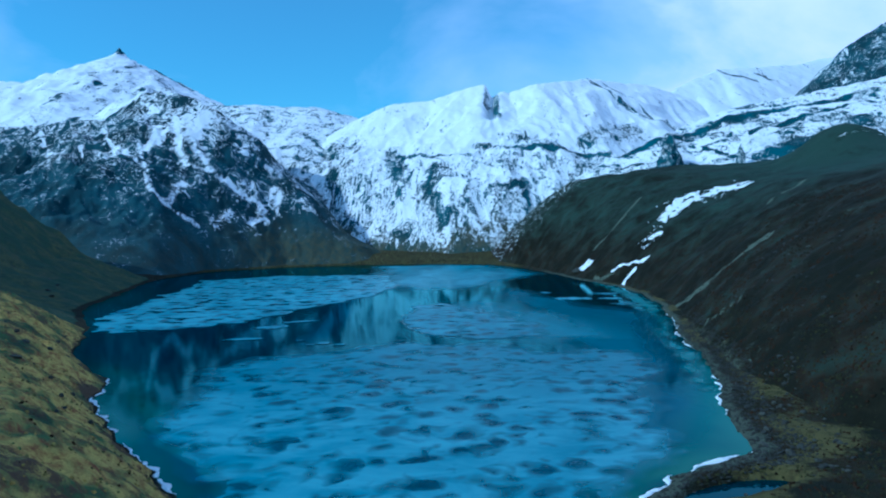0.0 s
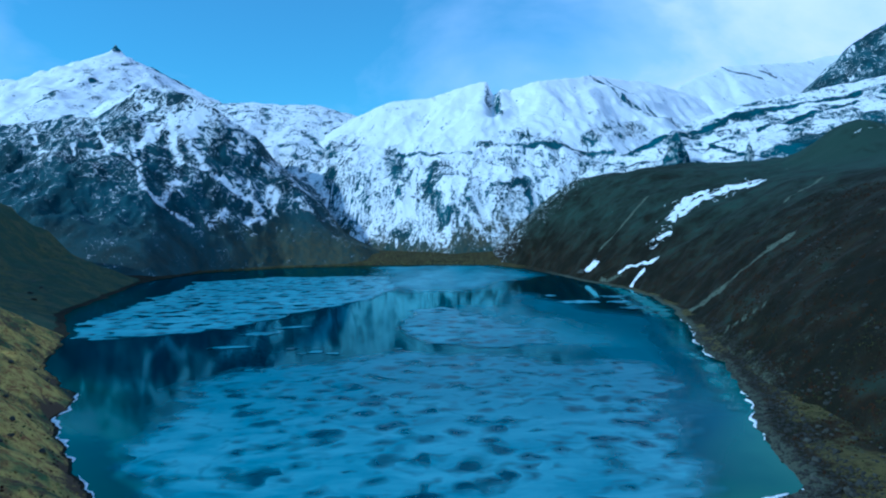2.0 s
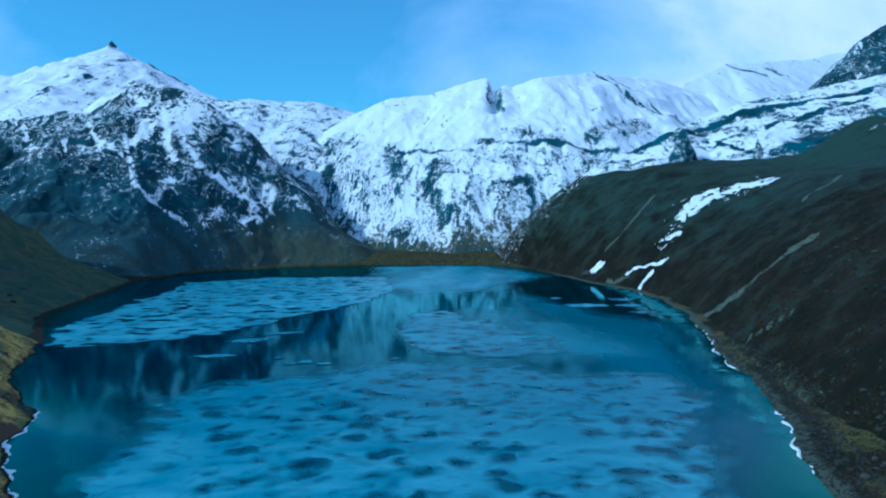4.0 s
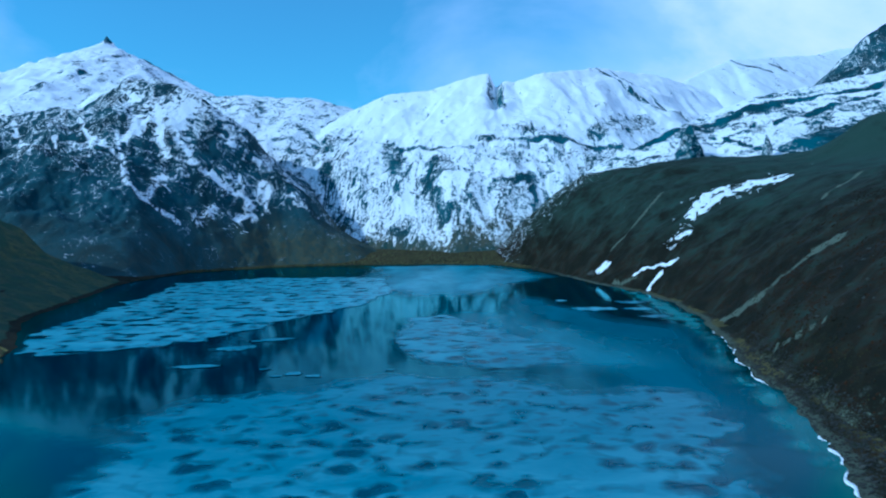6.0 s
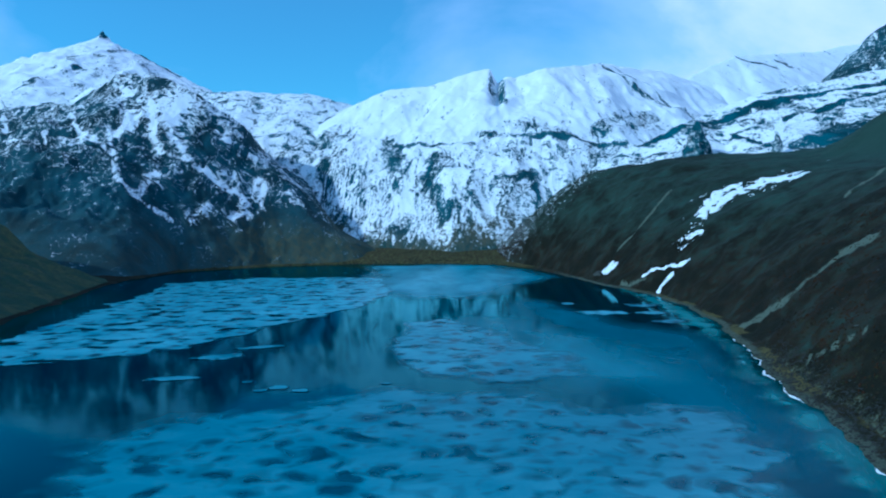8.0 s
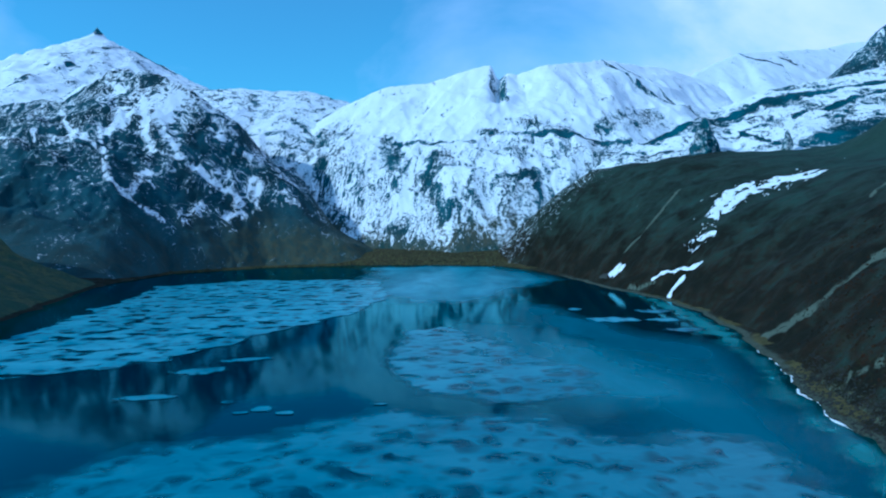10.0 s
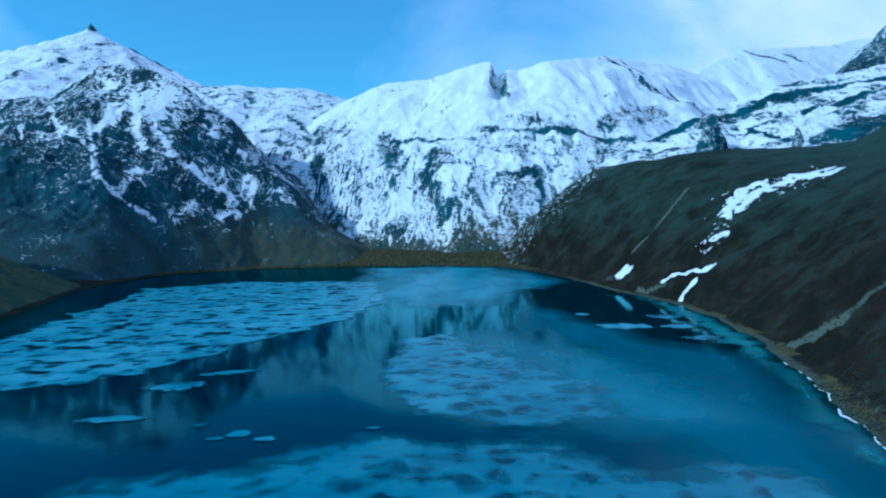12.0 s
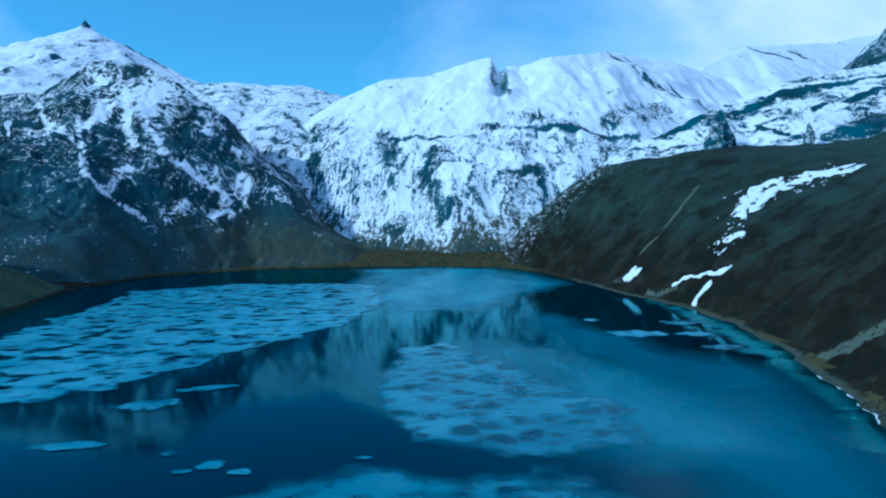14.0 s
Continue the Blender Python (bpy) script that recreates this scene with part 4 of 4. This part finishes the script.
drift([(335, 860, 349, 849, 6.5), (353, 855, 368, 819, 7.5), (349, 868, 378, 843, 5.5)], 0.9, 602)
drift([(334, 884, 318, 838, 3.6)], 1.0, 603)
drift([(200, 757, 207, 766, 2.4), (207, 766, 218, 767, 2.4)], 0.6, 604, 0.2)
drift([(202, 807, 218, 785, 1.2), (218, 785, 232, 759, 2.1)], 0.6, 605, 0.2)
drift([(183, 891, 190, 892, 4.0), (187, 885, 193, 882, 3.6)], 0.6, 606, 0.2)
drift([(246, 806, 254, 794, 2.8)], 0.6, 607, 1.7)


# ---- boulders and stones ----
def stone_material():
    m, n, l, bsdf, out = material("grey_stone")
    info = n.new("ShaderNodeObjectInfo")
    isl = n.new("ShaderNodeNewGeometry")
    fine = noise_tex(n, l, coords(n, l), 1.5, 5, 0.65)
    rnd = maths(n, l, "ADD", maths(n, l, "MULTIPLY", info.outputs["Random"], 0.5), maths(n, l, "MULTIPLY", isl.outputs["Random Per Island"], 0.5))
    base = ramp(n, l, rnd, [(0.1, (0.006, 0.007, 0.006)), (0.65, (0.020, 0.022, 0.017)), (1.0, (0.06, 0.062, 0.046))])
    l.new(mixc(n, l, maths(n, l, "MULTIPLY", fine, 0.5), base, (0.028, 0.031, 0.023)), bsdf.inputs["Base Color"])
    bsdf.inputs["Roughness"].default_value = 0.9
    bump(n, l, fine, 0.6, 0.2, bsdf)
    return m


M_STONE = stone_material()


def stone_mesh(seed, sub=2):
    bm = bmesh.new()
    bmesh.ops.create_icosphere(bm, subdivisions=sub, radius=1)
    rnd = random.Random(seed)
    off = Vector((rnd.uniform(0, 50), rnd.uniform(0, 50), rnd.uniform(0, 50)))
    cuts = [(Vector((rnd.gauss(0, 1), rnd.gauss(0, 1), rnd.gauss(0, 1))).normalized(), rnd.uniform(0.5, 0.85)) for _ in range(6)]
    for v in bm.verts:
        for nrm, d in cuts:
            over = v.co.dot(nrm) - d
            if over > 0:
                v.co -= nrm * over * 0.85
        v.co *= 1 + 0.22 * noise.noise(v.co * 1.7 + off)
        v.co.z *= 0.72
    me = bpy.data.meshes.new("boulder")
    bm.to_mesh(me)
    bm.free()
    me.materials.append(M_STONE)
    return me


STONES = [stone_mesh(k) for k in range(7)]
rs = np.random.RandomState(12)


def land_height(x, y):
    a, b = np.array([float(x)]), np.array([float(y)])
    return max(h_ground(a, b)[0], h_hill_right(a, b)[0], h_bank_left(a, b)[0])


def boulder(x, y, size):
    ob = new("boulder", STONES[rs.randint(7)])
    ob.matrix_world = pose(x, y, land_height(x, y) + 0.15 * size, rs.uniform(-15, 15), rs.uniform(-15, 15), rs.uniform(0, 360)) @ Matrix.Diagonal((size * rs.uniform(0.8, 1.4), size, size * rs.uniform(0.7, 1.1), 1))
    return tagged(ob, "weathered grey boulder lying on the lakeside slope", "boulder", "boulders round the lake")


def scatter(count, x0, x1, y0, y1, near, far_off, lo, hi):
    made = 0
    while made < count:
        x, y = rs.uniform(x0, x1), rs.uniform(y0, y1)
        s = shore(np.array([x]), np.array([y]))[0]
        if near < s < far_off and land_height(x, y) > 0.1:
            boulder(x, y, lo + (hi - lo) * rs.uniform() ** 3)
            made += 1


def outcrops(owner, height, places, size):
    for x, y in places:
        ob = new("rock_outcrop", STONES[rs.randint(7)])
        z = height(np.array([float(x)]), np.array([float(y)]))[0]
        ob.matrix_world = pose(x, y, z, rs.uniform(-20, 20), rs.uniform(-20, 20), rs.uniform(0, 360)) @ Matrix.Diagonal((size * rs.uniform(0.7, 1.5), size, size * rs.uniform(0.6, 0.9), 1))
        ob.parent = owner
        tagged(ob, "bare grey rock breaking through the turf")


outcrops(gold_bank, h_bank_left, [(-235, 400), (-222, 372), (-245, 425), (-205, 345), (-212, 330), (-190, 300), (-262, 440), (-170, 262)], 1.8)
outcrops(olive_spur, h_spur_left, [(-410, 700), (-430, 720), (-395, 660), (-450, 690), (-380, 640)], 3.0)
outcrops(brown_hill, h_hill_right, [(178, 897), (176, 894)], 5.0)
scatter(180, 60, 160, 170, 300, 0.5, 30, 0.35, 1.5)
scatter(60, 120, 260, 270, 470, 25, 100, 0.5, 1.6)
scatter(30, -220, -80, 180, 420, 0.5, 45, 0.4, 1.5)
scatter(20, 140, 210, 300, 600, 0.3, 9, 0.4, 1.2)


def pebbles(name, count, x0, x1, y0, y1, near, far_off, lo, hi, label):
    """Many small stones in one mesh."""
    xs, ys = rs.uniform(x0, x1, count * 8), rs.uniform(y0, y1, count * 8)
    s = shore(xs, ys)
    ok = (s > near) & (s < far_off)
    xs, ys = xs[ok][:count], ys[ok][:count]
    zs = np.maximum(np.maximum(h_ground(xs, ys), h_hill_right(xs, ys)), h_bank_left(xs, ys))
    bm = bmesh.new()
    bmesh.ops.create_icosphere(bm, subdivisions=1, radius=1)
    v, f = np.array([p.co[:] for p in bm.verts]), np.array([[p.index for p in q.verts] for q in bm.faces])
    bm.free()
    vs, fs, n0 = [], [], 0
    for x, y, z in zip(xs, ys, zs):
        r = lo + (hi - lo) * rs.uniform() ** 2.5
        vs.append(v * (1 + 0.25 * rs.uniform(-1, 1, (len(v), 1))) * (r * rs.uniform(0.8, 1.5), r, r * 0.7) + (x, y, z + 0.1 * r))
        fs.append(f + n0)
        n0 += len(v)
    me = bpy.data.meshes.new(name)
    me.from_pydata(np.concatenate(vs).tolist(), [], np.concatenate(fs).tolist())
    me.materials.append(M_STONE)
    return tagged(new(name, me), label, "stones", kind="stuff")


pebbles("shore_stones", 5000, 50, 190, 150, 480, 0.0, 16, 0.15, 0.7, "loose grey stones along the eastern shore")
pebbles("shore_stones", 900, -260, -70, 150, 500, 0.0, 3, 0.15, 0.6, "loose stones below the grassy bank")


# ---- tussocks of dry grass ----
def tuft_material(name, a, b, c):
    m, n, l, bsdf, out = material(name)
    isl = n.new("ShaderNodeNewGeometry")
    col = ramp(n, l, isl.outputs["Random Per Island"], [(0, a), (1, b)])
    patch = noise_tex(n, l, coords(n, l), 0.045, 6, 0.7, 0.8)
    l.new(mixc(n, l, ramp(n, l, patch, [(0.42, (0, 0, 0)), (0.6, (1, 1, 1))]), col, c), bsdf.inputs["Base Color"])
    bsdf.inputs["Roughness"].default_value = 0.95
    bsdf.inputs["Specular IOR Level"].default_value = 0.05
    return m


M_STRAW = tuft_material("dry_straw", (0.11, 0.08, 0.03), (0.45, 0.33, 0.075), (0.085, 0.115, 0.04))
M_GRASS = tuft_material("dull_grass", (0.020, 0.024, 0.010), (0.058, 0.058, 0.022), (0.026, 0.030, 0.013))
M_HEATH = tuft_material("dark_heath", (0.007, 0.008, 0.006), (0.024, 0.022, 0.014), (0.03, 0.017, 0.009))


def tussocks(name, count, box, near, far_off, height, lo, hi, mat, seed, label):
    """Low uneven domes of grass, joined."""
    x0, x1, y0, y1 = box
    xs, ys = rs.uniform(x0, x1, count * 6), rs.uniform(y0, y1, count * 6)
    s = shore(xs, ys)
    zs = height(xs, ys)
    ok = (s > near) & (s < far_off) & (zs > h_ground(xs, ys) - 0.01) & (fbm(xs, ys, 26, 3, seed) + rs.uniform(-0.35, 0.35, xs.shape) > 0.0)
    xs, ys, zs = xs[ok][:count], ys[ok][:count], zs[ok][:count]
    n = len(xs)
    ang = np.linspace(0, 2 * math.pi, 6, endpoint=False)
    r = (lo + (hi - lo) * rs.uniform(size=n) ** 2)[:, None]
    rim = r * rs.uniform(0.7, 1.3, (n, 6))
    turn = rs.uniform(0, 6, (n, 1))
    ring = np.stack([xs[:, None] + rim * np.cos(ang + turn), ys[:, None] + rim * np.sin(ang + turn), zs[:, None] - 0.5 * r + 0 * rim], -1)
    mid = np.stack([xs[:, None] + 0.65 * rim * np.cos(ang + turn), ys[:, None] + 0.65 * rim * np.sin(ang + turn), zs[:, None] + r * rs.uniform(0.25, 0.6, (n, 6))], -1)
    tip = np.stack([xs, ys, zs + 0.75 * r[:, 0]], -1)[:, None]
    co = np.concatenate([ring, mid, tip], 1).reshape(-1, 3)
    k = np.arange(6)
    k2 = (k + 1) % 6
    tri = np.concatenate([np.stack([k, k2, 6 + k2], 1), np.stack([k, 6 + k2, 6 + k], 1), np.stack([6 + k, 6 + k2, 0 * k + 12], 1)])
    faces = (tri[None] + 13 * np.arange(n)[:, None, None]).reshape(-1, 3)
    me = bpy.data.meshes.new(name)
    me.from_pydata(co.tolist(), [], faces.tolist())
    me.materials.append(mat)
    return tagged(new(name, me), label, "grass", kind="stuff")


tussocks("grass_tussocks", 7000, (-340, -70, 90, 520), 2, 130, h_bank_left, 0.15, 0.6, M_STRAW, 701, "tufts of dry golden grass on the bank")
tussocks("heath_tussocks", 1000, (-330, -80, 120, 520), 2, 90, h_bank_left, 0.2, 0.6, M_HEATH, 704, "dark low shrubs dotted over the grassy bank")
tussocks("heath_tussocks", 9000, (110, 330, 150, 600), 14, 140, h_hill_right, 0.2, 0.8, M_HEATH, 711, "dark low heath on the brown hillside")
tussocks("grass_tussocks", 4000, (105, 200, 150, 480), 6, 28, h_hill_right, 0.12, 0.4, M_GRASS, 715, "dull green and straw grass above the stony shore")
tussocks("grass_tussocks", 5000, (70, 260, 120, 300), 9, 90, lambda x, y: np.maximum(h_ground(x, y), h_hill_right(x, y)), 0.15, 0.5, M_GRASS, 719, "olive grass between the shore stones and the hillside")
tussocks("heath_tussocks", 3000, (70, 260, 120, 300), 6, 90, lambda x, y: np.maximum(h_ground(x, y), h_hill_right(x, y)), 0.2, 0.7, M_HEATH, 723, "dark heath on the flat ground behind the shore")
